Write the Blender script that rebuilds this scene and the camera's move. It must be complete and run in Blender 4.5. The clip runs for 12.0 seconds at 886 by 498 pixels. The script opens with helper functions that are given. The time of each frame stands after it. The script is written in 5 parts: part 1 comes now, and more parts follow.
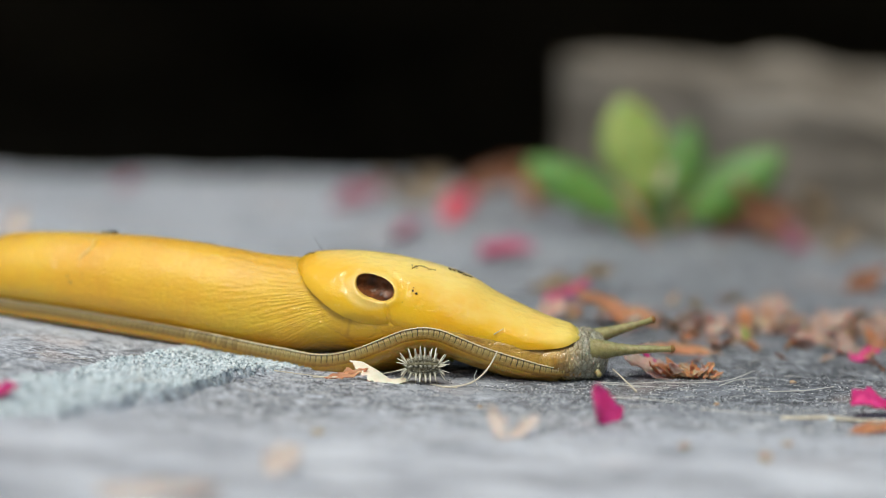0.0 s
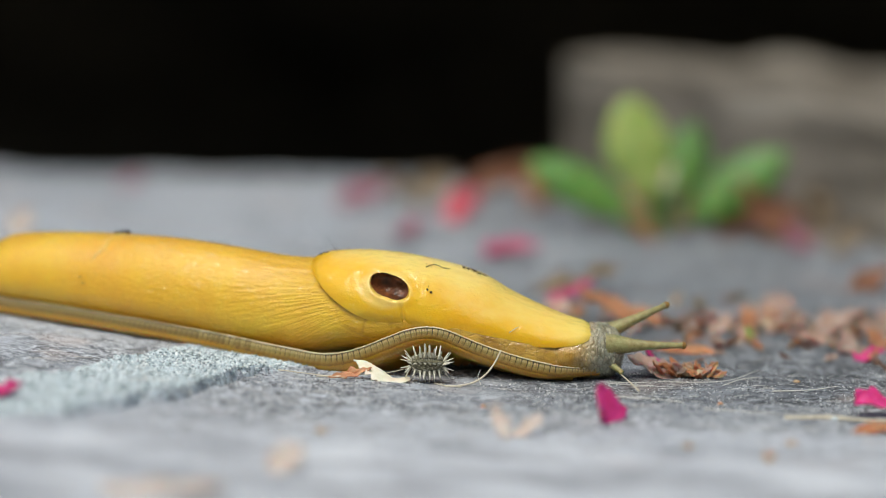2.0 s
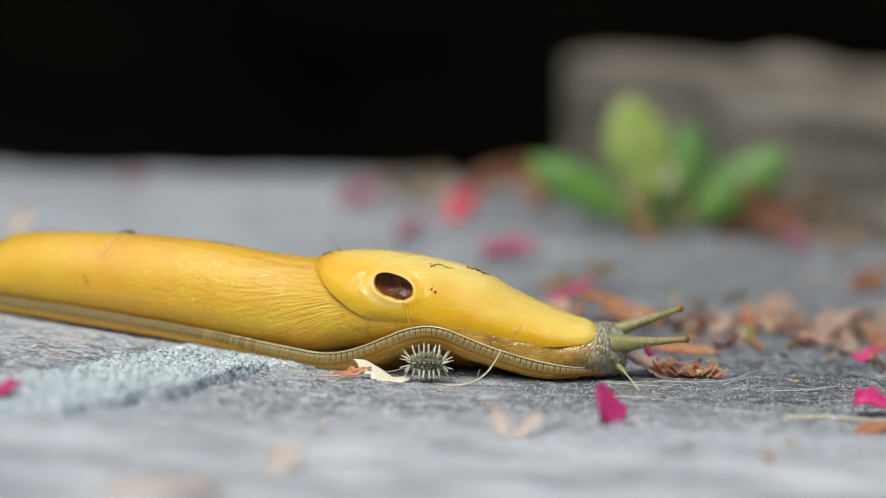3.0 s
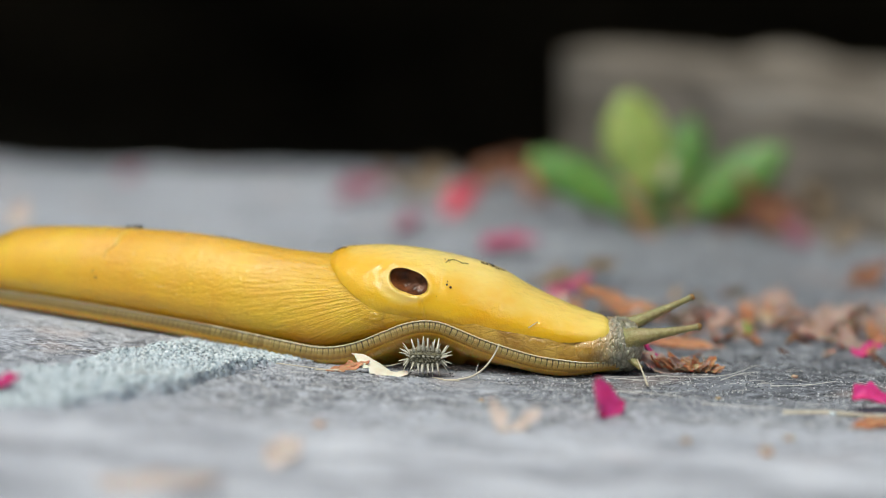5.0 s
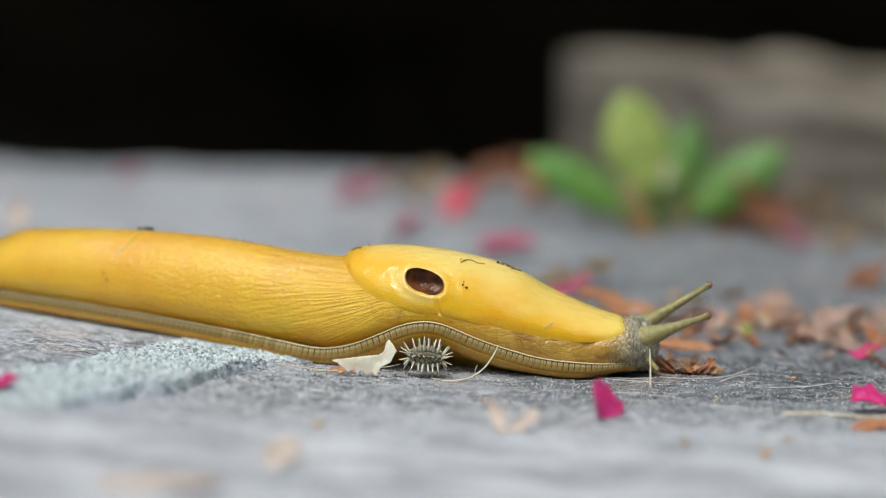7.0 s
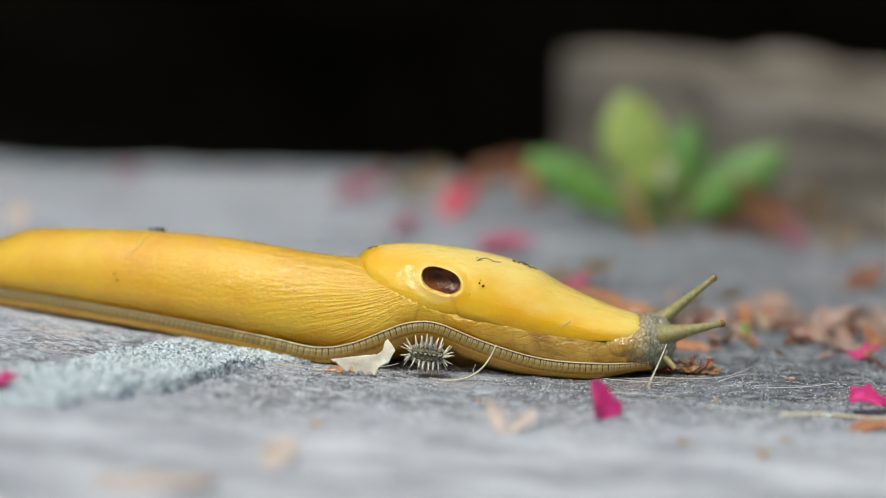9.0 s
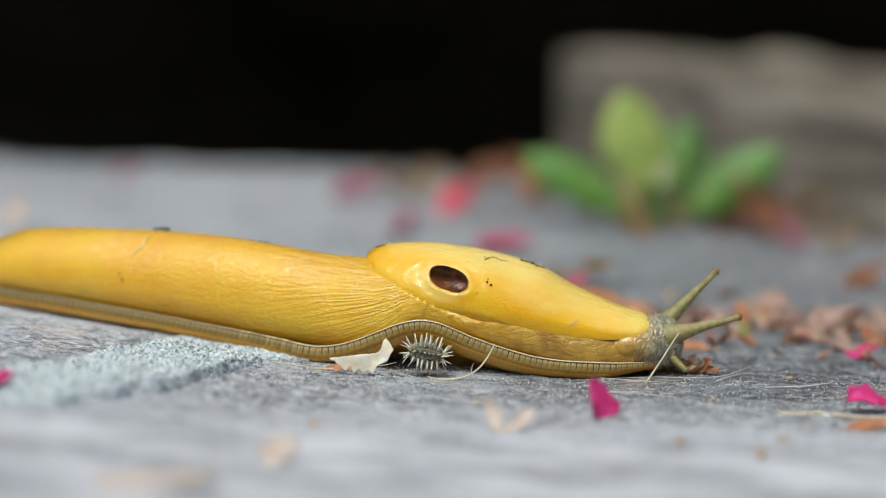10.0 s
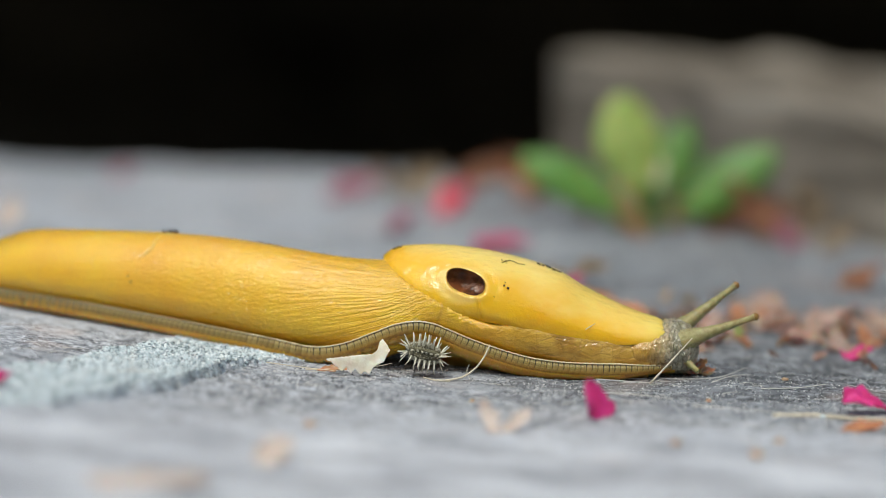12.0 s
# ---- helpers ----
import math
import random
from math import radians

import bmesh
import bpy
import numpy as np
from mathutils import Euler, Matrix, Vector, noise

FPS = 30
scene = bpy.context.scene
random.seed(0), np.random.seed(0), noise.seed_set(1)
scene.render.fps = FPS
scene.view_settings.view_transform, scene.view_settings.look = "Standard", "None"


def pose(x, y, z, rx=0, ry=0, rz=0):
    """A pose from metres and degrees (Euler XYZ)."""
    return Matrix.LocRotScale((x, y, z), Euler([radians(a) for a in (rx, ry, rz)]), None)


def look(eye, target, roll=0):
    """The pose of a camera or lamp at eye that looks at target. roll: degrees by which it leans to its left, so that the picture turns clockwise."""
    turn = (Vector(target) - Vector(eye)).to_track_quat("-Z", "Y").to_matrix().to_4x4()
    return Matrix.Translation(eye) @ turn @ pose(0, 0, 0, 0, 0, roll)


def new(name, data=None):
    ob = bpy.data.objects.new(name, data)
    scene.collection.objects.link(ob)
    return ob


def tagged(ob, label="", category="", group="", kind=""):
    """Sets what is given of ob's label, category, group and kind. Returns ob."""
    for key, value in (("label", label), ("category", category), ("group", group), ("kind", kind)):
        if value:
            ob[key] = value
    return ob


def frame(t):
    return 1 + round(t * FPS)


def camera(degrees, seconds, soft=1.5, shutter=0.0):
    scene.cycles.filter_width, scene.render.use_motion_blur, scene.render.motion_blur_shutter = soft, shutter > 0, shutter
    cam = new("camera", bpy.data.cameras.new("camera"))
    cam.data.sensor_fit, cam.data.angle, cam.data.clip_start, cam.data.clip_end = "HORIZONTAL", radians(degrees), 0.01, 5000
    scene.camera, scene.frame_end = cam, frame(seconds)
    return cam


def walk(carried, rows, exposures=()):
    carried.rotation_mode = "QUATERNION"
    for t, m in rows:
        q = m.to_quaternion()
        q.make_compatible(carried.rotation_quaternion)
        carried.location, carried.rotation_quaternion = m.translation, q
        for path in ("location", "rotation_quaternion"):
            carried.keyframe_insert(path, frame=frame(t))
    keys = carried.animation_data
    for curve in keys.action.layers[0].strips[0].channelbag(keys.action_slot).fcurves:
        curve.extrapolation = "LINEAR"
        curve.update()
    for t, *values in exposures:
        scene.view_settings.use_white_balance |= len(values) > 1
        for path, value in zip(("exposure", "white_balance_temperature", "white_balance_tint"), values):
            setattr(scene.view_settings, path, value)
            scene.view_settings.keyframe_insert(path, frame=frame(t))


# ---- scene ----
EYE = (0.0, -0.48, 0.0885)
TURNS = ((0, 82.3064, -1.7194, -0.0736), (0.5, 82.2757, -1.7035, -0.0317), (1, 82.2508, -1.7331, -0.0336), (1.5, 82.287, -1.7667, -0.0151),
         (2, 82.2859, -1.7631, 0.0189), (2.5, 82.2839, -1.7474, 0.0086), (3, 82.2727, -1.8034, 0.0212), (5, 82.146, -1.9404, 0.0088),
         (5.5, 82.1537, -1.9674, -0.0084), (6, 82.17, -2.0, 0.0), (6.5, 82.181, -2.0277, 0.0059), (7, 82.17, -2.03, 0.0),
         (9, 82.1614, -2.1641, -0.0178), (9.5, 82.1273, -2.1738, -0.0355), (10, 82.1395, -2.2425, -0.0506), (10.5, 82.1568, -2.2933, -0.0613),
         (11, 82.1403, -2.3205, -0.0886), (11.5, 82.1639, -2.32, -0.1135), (12, 82.1618, -2.3455, -0.1312))
cam = camera(20, 12.0, soft=1.0)
cam.data.dof.use_dof, cam.data.dof.focus_distance, cam.data.dof.aperture_fstop = True, 0.478, 5.6
walk(cam, [(t, pose(*EYE, rx, ry, rz)) for t, rx, ry, rz in TURNS], ((0, -0.29, 6500, 1), (12, -0.29, 6500, 1)))

# ---- light: a bright overcast sky, a wide soft sun high in front of the ledge ----
world = bpy.data.worlds.new("world")
scene.world = world
world.use_nodes = True
sky = world.node_tree.nodes.new("ShaderNodeTexSky")
sky.sky_type, sky.sun_disc = "NISHITA", False
sky.sun_elevation, sky.sun_rotation = radians(64), radians(210)
sky.dust_density, sky.ozone_density = 4.0, 0.5
back = world.node_tree.nodes["Background"]
world.node_tree.links.new(sky.outputs[0], back.inputs[0])
back.inputs[1].default_value = 0.15
sun = new("sun", bpy.data.lights.new("sun", "SUN"))
sun.data.energy, sun.data.angle, sun.data.color = 2.3, radians(18), (1.0, 0.98, 0.95)
sun.matrix_world = look((-0.25, -0.46, 1.08), (0, 0, 0))


# ---- materials ----
HOLE, BASE_X = (-0.0027, 0.0164), -0.05


def bend(x):
    return math.hypot(x + 0.008, 0.012) - (x + 0.008)


class Mat:
    """A small wrapper for building node materials."""

    def __init__(self, name, rough=0.5, **inputs):
        self.m = bpy.data.materials.new(name)
        self.m.use_nodes = True
        self.t = self.m.node_tree
        self.b = self.t.nodes["Principled BSDF"]
        self.b.inputs["Roughness"].default_value = rough
        for k, v in inputs.items():
            self.b.inputs[k.replace("_", " ")].default_value = v
        self.co = self.t.nodes.new("ShaderNodeTexCoord").outputs["Object"]
        self.height = None

    def node(self, kind, **values):
        n = self.t.nodes.new(kind)
        for k, v in values.items():
            n.inputs[k.replace("_", " ")].default_value = v
        return n

    def link(self, a, b):
        self.t.links.new(a, b)

    def scaled(self, s, turn=(0, 0, 0)):
        out = self.co
        for values in ({"Rotation": [radians(a) for a in turn]}, {"Scale": s}):
            n = self.node("ShaderNodeMapping", **values)
            self.link(out, n.inputs[0])
            out = n.outputs[0]
        return out

    def noise(self, scale, detail=3.0, rough=0.5, stretch=(1, 1, 1), turn=(0, 0, 0), warp=0.0):
        n = self.node("ShaderNodeTexNoise", Scale=scale, Detail=detail, Roughness=rough, Distortion=warp)
        self.link(self.scaled(stretch, turn), n.inputs["Vector"])
        return n.outputs["Fac"]

    def cells(self, scale, stretch=(1, 1, 1), feature="DISTANCE_TO_EDGE"):
        n = self.node("ShaderNodeTexVoronoi", Scale=scale)
        n.feature = feature
        self.link(self.scaled(stretch), n.inputs["Vector"])
        return n.outputs["Distance"]

    def ramp(self, fac, *stops):
        n = self.t.nodes.new("ShaderNodeValToRGB")
        while len(n.color_ramp.elements) < len(stops):
            n.color_ramp.elements.new(0.5)
        for e, (p, c) in zip(n.color_ramp.elements, stops):
            e.position, e.color = p, (*c, 1) if isinstance(c, tuple) else (c, c, c, 1)
        self.link(fac, n.inputs[0])
        return n.outputs[0]

    def mix(self, fac, a, b, blend="MIX"):
        n = self.t.nodes.new("ShaderNodeMix")
        n.data_type, n.blend_type = "RGBA", blend
        for slot, v in ((0, fac), (6, a), (7, b)):
            if isinstance(v, tuple):
                n.inputs[slot].default_value = (*v, 1)
            elif isinstance(v, (int, float)):
                n.inputs[slot].default_value = v if slot == 0 else (v, v, v, 1)
            else:
                self.link(v, n.inputs[slot])
        return n.outputs[2]

    def axis(self, i, lo, hi):
        s = self.t.nodes.new("ShaderNodeSeparateXYZ")
        self.link(self.co, s.inputs[0])
        n = self.node("ShaderNodeMapRange", From_Min=lo, From_Max=hi)
        self.link(s.outputs[i], n.inputs[0])
        return n.outputs[0]

    def sums(self, op, a, b=0.0, c=0.0):
        n = self.t.nodes.new("ShaderNodeMath")
        n.operation = op
        for slot, v in enumerate((a, b, c)):
            if isinstance(v, (int, float)):
                n.inputs[slot].default_value = v
            else:
                self.link(v, n.inputs[slot])
        return n.outputs[0]

    def xyz(self):
        n = self.t.nodes.new("ShaderNodeSeparateXYZ")
        self.link(self.co, n.inputs[0])
        return n.outputs

    def noise_at(self, x, y, detail=3.0, rough=0.5, warp=0.0):
        """Noise over two computed coordinates."""
        v = self.t.nodes.new("ShaderNodeCombineXYZ")
        self.link(x, v.inputs[0])
        self.link(y, v.inputs[1])
        n = self.node("ShaderNodeTexNoise", Scale=1.0, Detail=detail, Roughness=rough, Distortion=warp)
        self.link(v.outputs[0], n.inputs["Vector"])
        return n.outputs["Fac"]

    def random(self):
        return self.t.nodes.new("ShaderNodeObjectInfo").outputs["Random"]

    def color(self, c):
        self.link(c, self.b.inputs["Base Color"])
        return self

    def film(self, fac, dist, strength=1.0):
        """Relief of the wet film alone, over that of the skin."""
        n = self.node("ShaderNodeBump", Strength=strength, Distance=dist)
        self.link(fac, n.inputs["Height"])
        self.link(self.height, n.inputs["Normal"])
        self.link(n.outputs[0], self.b.inputs["Coat Normal"])

    def bump(self, fac, dist, strength=1.0):
        n = self.node("ShaderNodeBump", Strength=strength, Distance=dist)
        self.link(fac, n.inputs["Height"])
        if self.height:
            self.link(self.height, n.inputs["Normal"])
        self.height = n.outputs[0]
        self.link(self.height, self.b.inputs["Normal"])
        self.link(self.height, self.b.inputs["Coat Normal"])
        return self


def wet(name, rough=0.3, sub=0.0):
    m = Mat(name, rough, Coat_Weight=1.0, Coat_Roughness=0.08, Subsurface_Weight=sub, Subsurface_Scale=0.0032)
    m.b.inputs["Specular IOR Level"].default_value = 0.3
    m.b.inputs["Coat IOR"].default_value = 1.5
    m.b.inputs["Subsurface Radius"].default_value = (1.0, 0.42, 0.05)
    return m


def make_skin():
    m = wet("slug_skin", 0.3, 0.1)
    m.b.inputs["Specular IOR Level"].default_value = 0.5
    m.b.inputs["Coat Weight"].default_value, m.b.inputs["Coat Roughness"].default_value = 1.0, 0.075
    x, _, z = m.xyz()
    blotch = m.noise(70, 3, 0.55)
    fine = m.noise(900, 2, 0.5, (0.5, 1, 1))
    c = m.ramp(blotch, (0.3, (0.77, 0.385, 0.003)), (0.52, (0.82, 0.455, 0.006)), (0.74, (0.85, 0.545, 0.016)))
    c = m.mix(m.ramp(fine, (0.45, 0.0), (0.8, 0.12)), c, (0.74, 0.36, 0.006))
    cell = m.cells(430, (0.8, 1, 1.2))
    neck = m.mix(m.ramp(m.noise(300, 2), (0.35, 0.0), (0.65, 1.0)), (0.40, 0.20, 0.016), (0.62, 0.37, 0.06))
    neck = m.mix(m.ramp(cell, (0.0, 0.25), (0.06, 0.0)), neck, (0.22, 0.11, 0.01))
    front = m.ramp(m.axis(0, 0.050, 0.066), (0.0, 0.0), (1.0, 1.0))
    c = m.mix(front, c, neck)
    # height over the foot fringe, which falls towards the head
    high = m.sums("MULTIPLY_ADD", x, 0.0673, m.sums("ADD", z, 0.0009))
    low = m.sums("MULTIPLY", m.ramp(m.sums("MULTIPLY", high, 125.0), (0.12, 1.0), (0.62, 0.0)), m.ramp(m.axis(0, -0.045, 0.02), (0.0, 0.25), (1.0, 1.0)))
    low = m.sums("MAXIMUM", low, m.ramp(m.axis(0, 0.034, 0.060), (0.0, 0.0), (0.35, 0.8), (0.6, 0.45), (0.85, 0.0)))
    net = m.cells(330, (0.5, 1, 1.0))
    c = m.mix(m.sums("MULTIPLY", low, m.ramp(net, (0.0, 0.5), (0.09, 0.0))), c, (0.45, 0.17, 0.004))
    m.color(c)
    # wrinkles that fan out from under the mantle
    dx, dz = m.sums("SUBTRACT", x, 0.049), m.sums("SUBTRACT", z, 0.0135)
    angle, reach = m.sums("ARCTAN2", dz, m.sums("MULTIPLY", dx, -1.0)), m.sums("POWER", m.sums("ADD", m.sums("MULTIPLY", dx, dx), m.sums("MULTIPLY", dz, dz)), 0.5)
    fan = m.noise_at(m.sums("MULTIPLY", angle, 36.0), m.sums("MULTIPLY", reach, 95.0), 3, 0.5, 0.35)
    near = m.mix(1.0, m.ramp(m.axis(0, 0.006, 0.031), (0.0, 0.0), (1.0, 1.0)), m.ramp(m.axis(0, 0.035, 0.042), (0.0, 1.0), (1.0, 0.0)), "MULTIPLY")
    m.bump(m.mix(near, 0.5, m.ramp(fan, (0.36, 0.0), (0.60, 1.0))), 0.0003, 0.55)
    m.bump(m.mix(low, 0.5, m.ramp(net, (0.0, 0.0), (0.2, 1.0))), 0.0003, 0.6)
    m.bump(m.noise(1500, 3, 0.6, (0.45, 1, 1), (0, 8, 0), 0.4), 0.00026, 0.8)
    m.bump(m.mix(front, 0.5, m.ramp(cell, (0.0, 0.0), (0.15, 1.0))), 0.0002, 0.3)
    # the wet film breaks up into small long glints, smoother towards the tail
    rear = m.ramp(m.axis(0, -0.030, -0.006), (0.0, 0.3), (1.0, 1.0))
    rear = m.sums("MULTIPLY", rear, m.ramp(m.axis(0, 0.042, 0.056), (0.0, 1.0), (1.0, 0.3)))
    m.film(m.mix(rear, 0.5, m.noise(1050, 2, 0.55, (0.4, 1, 1), (0, 10, 0), 0.3)), 0.0012, 1.0)
    return m.m


def make_mantle():
    m = wet("mantle_skin", 0.36, 0.12)
    m.b.inputs["Coat Weight"].default_value, m.b.inputs["Coat Roughness"].default_value = 0.9, 0.16
    c = m.ramp(m.noise(60, 3, 0.5), (0.3, (0.82, 0.40, 0.004)), (0.55, (0.86, 0.485, 0.007)), (0.8, (0.87, 0.58, 0.04)))
    # sky sheen painted pale along the mantle's back and front, with ragged lower border
    x, y, z = m.xyz()
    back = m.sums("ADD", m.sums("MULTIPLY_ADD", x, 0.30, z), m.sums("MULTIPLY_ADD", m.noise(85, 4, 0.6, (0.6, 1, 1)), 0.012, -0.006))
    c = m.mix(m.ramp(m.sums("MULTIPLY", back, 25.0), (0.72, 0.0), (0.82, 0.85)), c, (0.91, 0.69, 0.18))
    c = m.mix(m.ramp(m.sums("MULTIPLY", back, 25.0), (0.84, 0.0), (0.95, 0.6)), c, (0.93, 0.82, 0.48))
    c = m.mix(m.ramp(m.noise(700, 2), (0.62, 0.0), (0.8, 0.25)), c, (0.9, 0.68, 0.2))
    # the greenish tip over the head
    c = m.mix(m.ramp(m.axis(0, 0.079, 0.088), (0.0, 0.0), (1.0, 0.5)), c, (0.78, 0.62, 0.10))
    # the pale swollen ring round the breathing pore
    gap = m.node("ShaderNodeVectorMath")
    gap.operation = "SUBTRACT"
    gap.inputs[1].default_value = (HOLE[0] - BASE_X - 0.0008, 0, HOLE[1] - 0.025 * bend(BASE_X) - 0.0006)
    m.link(m.co, gap.inputs[0])
    size = m.node("ShaderNodeVectorMath")
    size.operation = "MULTIPLY"
    size.inputs[1].default_value = (180, 0, 260)
    m.link(gap.outputs[0], size.inputs[0])
    far = m.node("ShaderNodeVectorMath")
    far.operation = "LENGTH"
    m.link(size.outputs[0], far.inputs[0])
    c = m.mix(m.ramp(far.outputs["Value"], (0.72, 0.45), (1.1, 0.0)), c, (0.90, 0.72, 0.28))
    m.color(c)
    m.bump(m.noise(200, 2, 0.5), 0.0006, 0.4)
    m.bump(m.noise(900, 3, 0.55), 0.00022, 0.4)
    m.bump(m.noise(2500, 2, 0.6), 0.0001, 0.4)
    m.film(m.noise(480, 3, 0.6, (0.6, 1, 1)), 0.0006, 0.8)
    return m.m


def make_simple(name, a, b, scale, rough=0.5, bump=0.0002, sub=0.0, stretch=(1, 1, 1), vary=0.0, coat=0.0):
    m = Mat(name, rough, Subsurface_Weight=sub, Subsurface_Scale=0.001, Coat_Weight=coat, Coat_Roughness=0.15)
    c = m.ramp(m.noise(scale, 4, 0.6, stretch), (0.3, a), (0.7, b))
    if vary:
        c = m.mix(m.ramp(m.random(), (0.0, 1.0 - vary), (1.0, 1.0)), (0.0, 0.0, 0.0), c)
    m.color(c)
    m.bump(m.noise(scale * 3, 3, 0.6, stretch), bump, 0.6)
    return m.m


def make_stone(name, pale):
    m = Mat(name, 0.7)
    streak = m.noise(42, 6, 0.7, (0.6, 1, 1), (0, 0, 8), 0.25)
    grain = m.noise(400, 5, 0.75, (0.75, 1, 1), (0, 0, 6))
    fleck = m.noise(700, 3, 0.6, (0.6, 1, 1), (0, 0, -10))
    patch = m.noise(15, 4, 0.6, (0.7, 1, 1), (0, 0, 0), 0.5)
    c = m.ramp(streak, (0.33, (0.13, 0.137, 0.15)), (0.47, (0.28, 0.29, 0.315)), (0.62, (0.50, 0.515, 0.545)))
    c = m.mix(m.ramp(patch, (0.42, 0.0), (0.62, 0.6)), c, (0.56, 0.575, 0.605))
    blot = m.noise(95, 4, 0.6, (0.8, 1, 1), (0, 0, 5), 0.8)
    c = m.mix(m.ramp(blot, (0.52, 0.0), (0.66, 0.6)), c, (0.17, 0.176, 0.19))
    c = m.mix(m.ramp(blot, (0.32, 0.6), (0.44, 0.0)), c, (0.62, 0.635, 0.66))
    # a patchy darker stretch along one side
    dark_side = m.mix(1.0, m.ramp(m.axis(0, -0.035, 0.04), (0.0, 0.0), (1.0, 1.0)), m.ramp(m.axis(1, -0.046, 0.145), (0.0, 0.0), (0.15, 1.0), (0.5, 1.0), (1.0, 0.65)), "MULTIPLY")
    dark_side = m.mix(1.0, dark_side, m.ramp(streak, (0.35, 1.0), (0.66, 0.45)), "MULTIPLY")
    c = m.mix(dark_side, c, (0.085, 0.087, 0.092))
    rugged = m.ramp(streak, (0.40, 1.0), (0.60, 0.25))
    c = m.mix(m.mix(1.0, m.ramp(grain, (0.51, 0.0), (0.58, 0.95)), rugged, "MULTIPLY"), c, (0.72, 0.73, 0.75))
    c = m.mix(m.mix(1.0, m.ramp(grain, (0.40, 0.95), (0.47, 0.0)), rugged, "MULTIPLY"), c, (0.045, 0.045, 0.048))
    c = m.mix(m.ramp(fleck, (0.66, 0.0), (0.72, 0.9)), c, (0.82, 0.82, 0.83))
    # fine salt-and-pepper crystals
    salt = m.noise(1300, 3, 0.65, (0.7, 1, 1), (0, 0, 12))
    c = m.mix(m.mix(1.0, m.ramp(salt, (0.55, 0.0), (0.62, 0.9)), rugged, "MULTIPLY"), c, (0.80, 0.80, 0.81))
    c = m.mix(m.mix(1.0, m.ramp(salt, (0.37, 0.85), (0.44, 0.0)), rugged, "MULTIPLY"), c, (0.05, 0.05, 0.054))
    c = m.mix(m.ramp(m.noise(34, 3, 0.6), (0.58, 0.0), (0.72, 0.5)), c, (0.66, 0.50, 0.42))
    c = m.mix(m.ramp(m.axis(1, -0.036, -0.075), (0.0, 0.0), (1.0, 0.75)), c, m.ramp(m.noise(75, 4, 0.55, (0.5, 1, 1), (0, 0, 4), 0.6), (0.38, (0.37, 0.37, 0.39)), (0.52, (0.62, 0.615, 0.63)), (0.64, (0.78, 0.77, 0.78))))
    c = m.mix(m.sums("MULTIPLY", dark_side, m.ramp(blot, (0.36, 0.35), (0.54, 0.9))), c, m.mix(1.0, c, (0.36, 0.365, 0.38), "MULTIPLY"))
    if pale:
        c = m.mix(0.75, c, m.ramp(grain, (0.38, (0.22, 0.26, 0.28)), (0.56, (0.66, 0.73, 0.76))))
    c = m.mix(1.0, c, (0.97, 1.0, 1.05), "MULTIPLY")
    m.color(c)
    m.bump(grain, 0.0012, 0.9)
    m.bump(m.noise(2200, 3, 0.6), 0.00025, 0.7)
    return m.m


SKIN, MANTLE, STONE, GRITSTONE = make_skin(), make_mantle(), make_stone("weathered_ledge", False), make_stone("gritty_ledge", True)
CUP = make_simple("dark_wet_lung_skin", (0.025, 0.006, 0.003), (0.24, 0.08, 0.028), 420, 0.35, 0.0004, 0.0, coat=0.25)
RIM = make_simple("pale_rim_skin", (0.80, 0.50, 0.06), (0.86, 0.62, 0.16), 300, 0.3, 0.0001, 0.2, coat=0.4)


def make_head():
    m = Mat("olive_head_skin", 0.26, Coat_Weight=1.0, Coat_Roughness=0.05, Coat_IOR=1.6, Subsurface_Weight=0.1, Subsurface_Scale=0.001)
    pebble = m.cells(900, (1.2, 1, 0.7))
    c = m.ramp(m.noise(420, 4, 0.6), (0.3, (0.24, 0.21, 0.115)), (0.7, (0.52, 0.49, 0.37)))
    c = m.mix(m.ramp(pebble, (0.0, 0.5), (0.10, 0.0)), c, (0.10, 0.085, 0.05))
    c = m.mix(m.ramp(m.axis(0, 0.0825, 0.0880), (0.0, 1.0), (1.0, 0.0)), c, m.ramp(m.noise(300, 2), (0.35, (0.40, 0.20, 0.016)), (0.65, (0.62, 0.37, 0.06))))
    m.color(c)
    m.bump(m.mix(m.ramp(m.axis(0, 0.0815, 0.0870), (0.0, 0.85), (1.0, 0.0)), m.ramp(pebble, (0.0, 0.0), (0.22, 1.0)), 0.5), 0.00025, 0.6)
    m.bump(m.noise(1300, 3, 0.6, (1.4, 1, 0.6)), 0.00045, 0.8)
    return m.m


HEADSKIN = make_head()
STALK = make_simple("olive_tentacle_skin", (0.24, 0.20, 0.055), (0.42, 0.37, 0.14), 1100, 0.3, 0.0004, 0.35, coat=0.9)
BULB = make_simple("brown_tentacle_tip", (0.22, 0.11, 0.02), (0.34, 0.19, 0.05), 1500, 0.25, 0.0001, 0.2, coat=0.5)


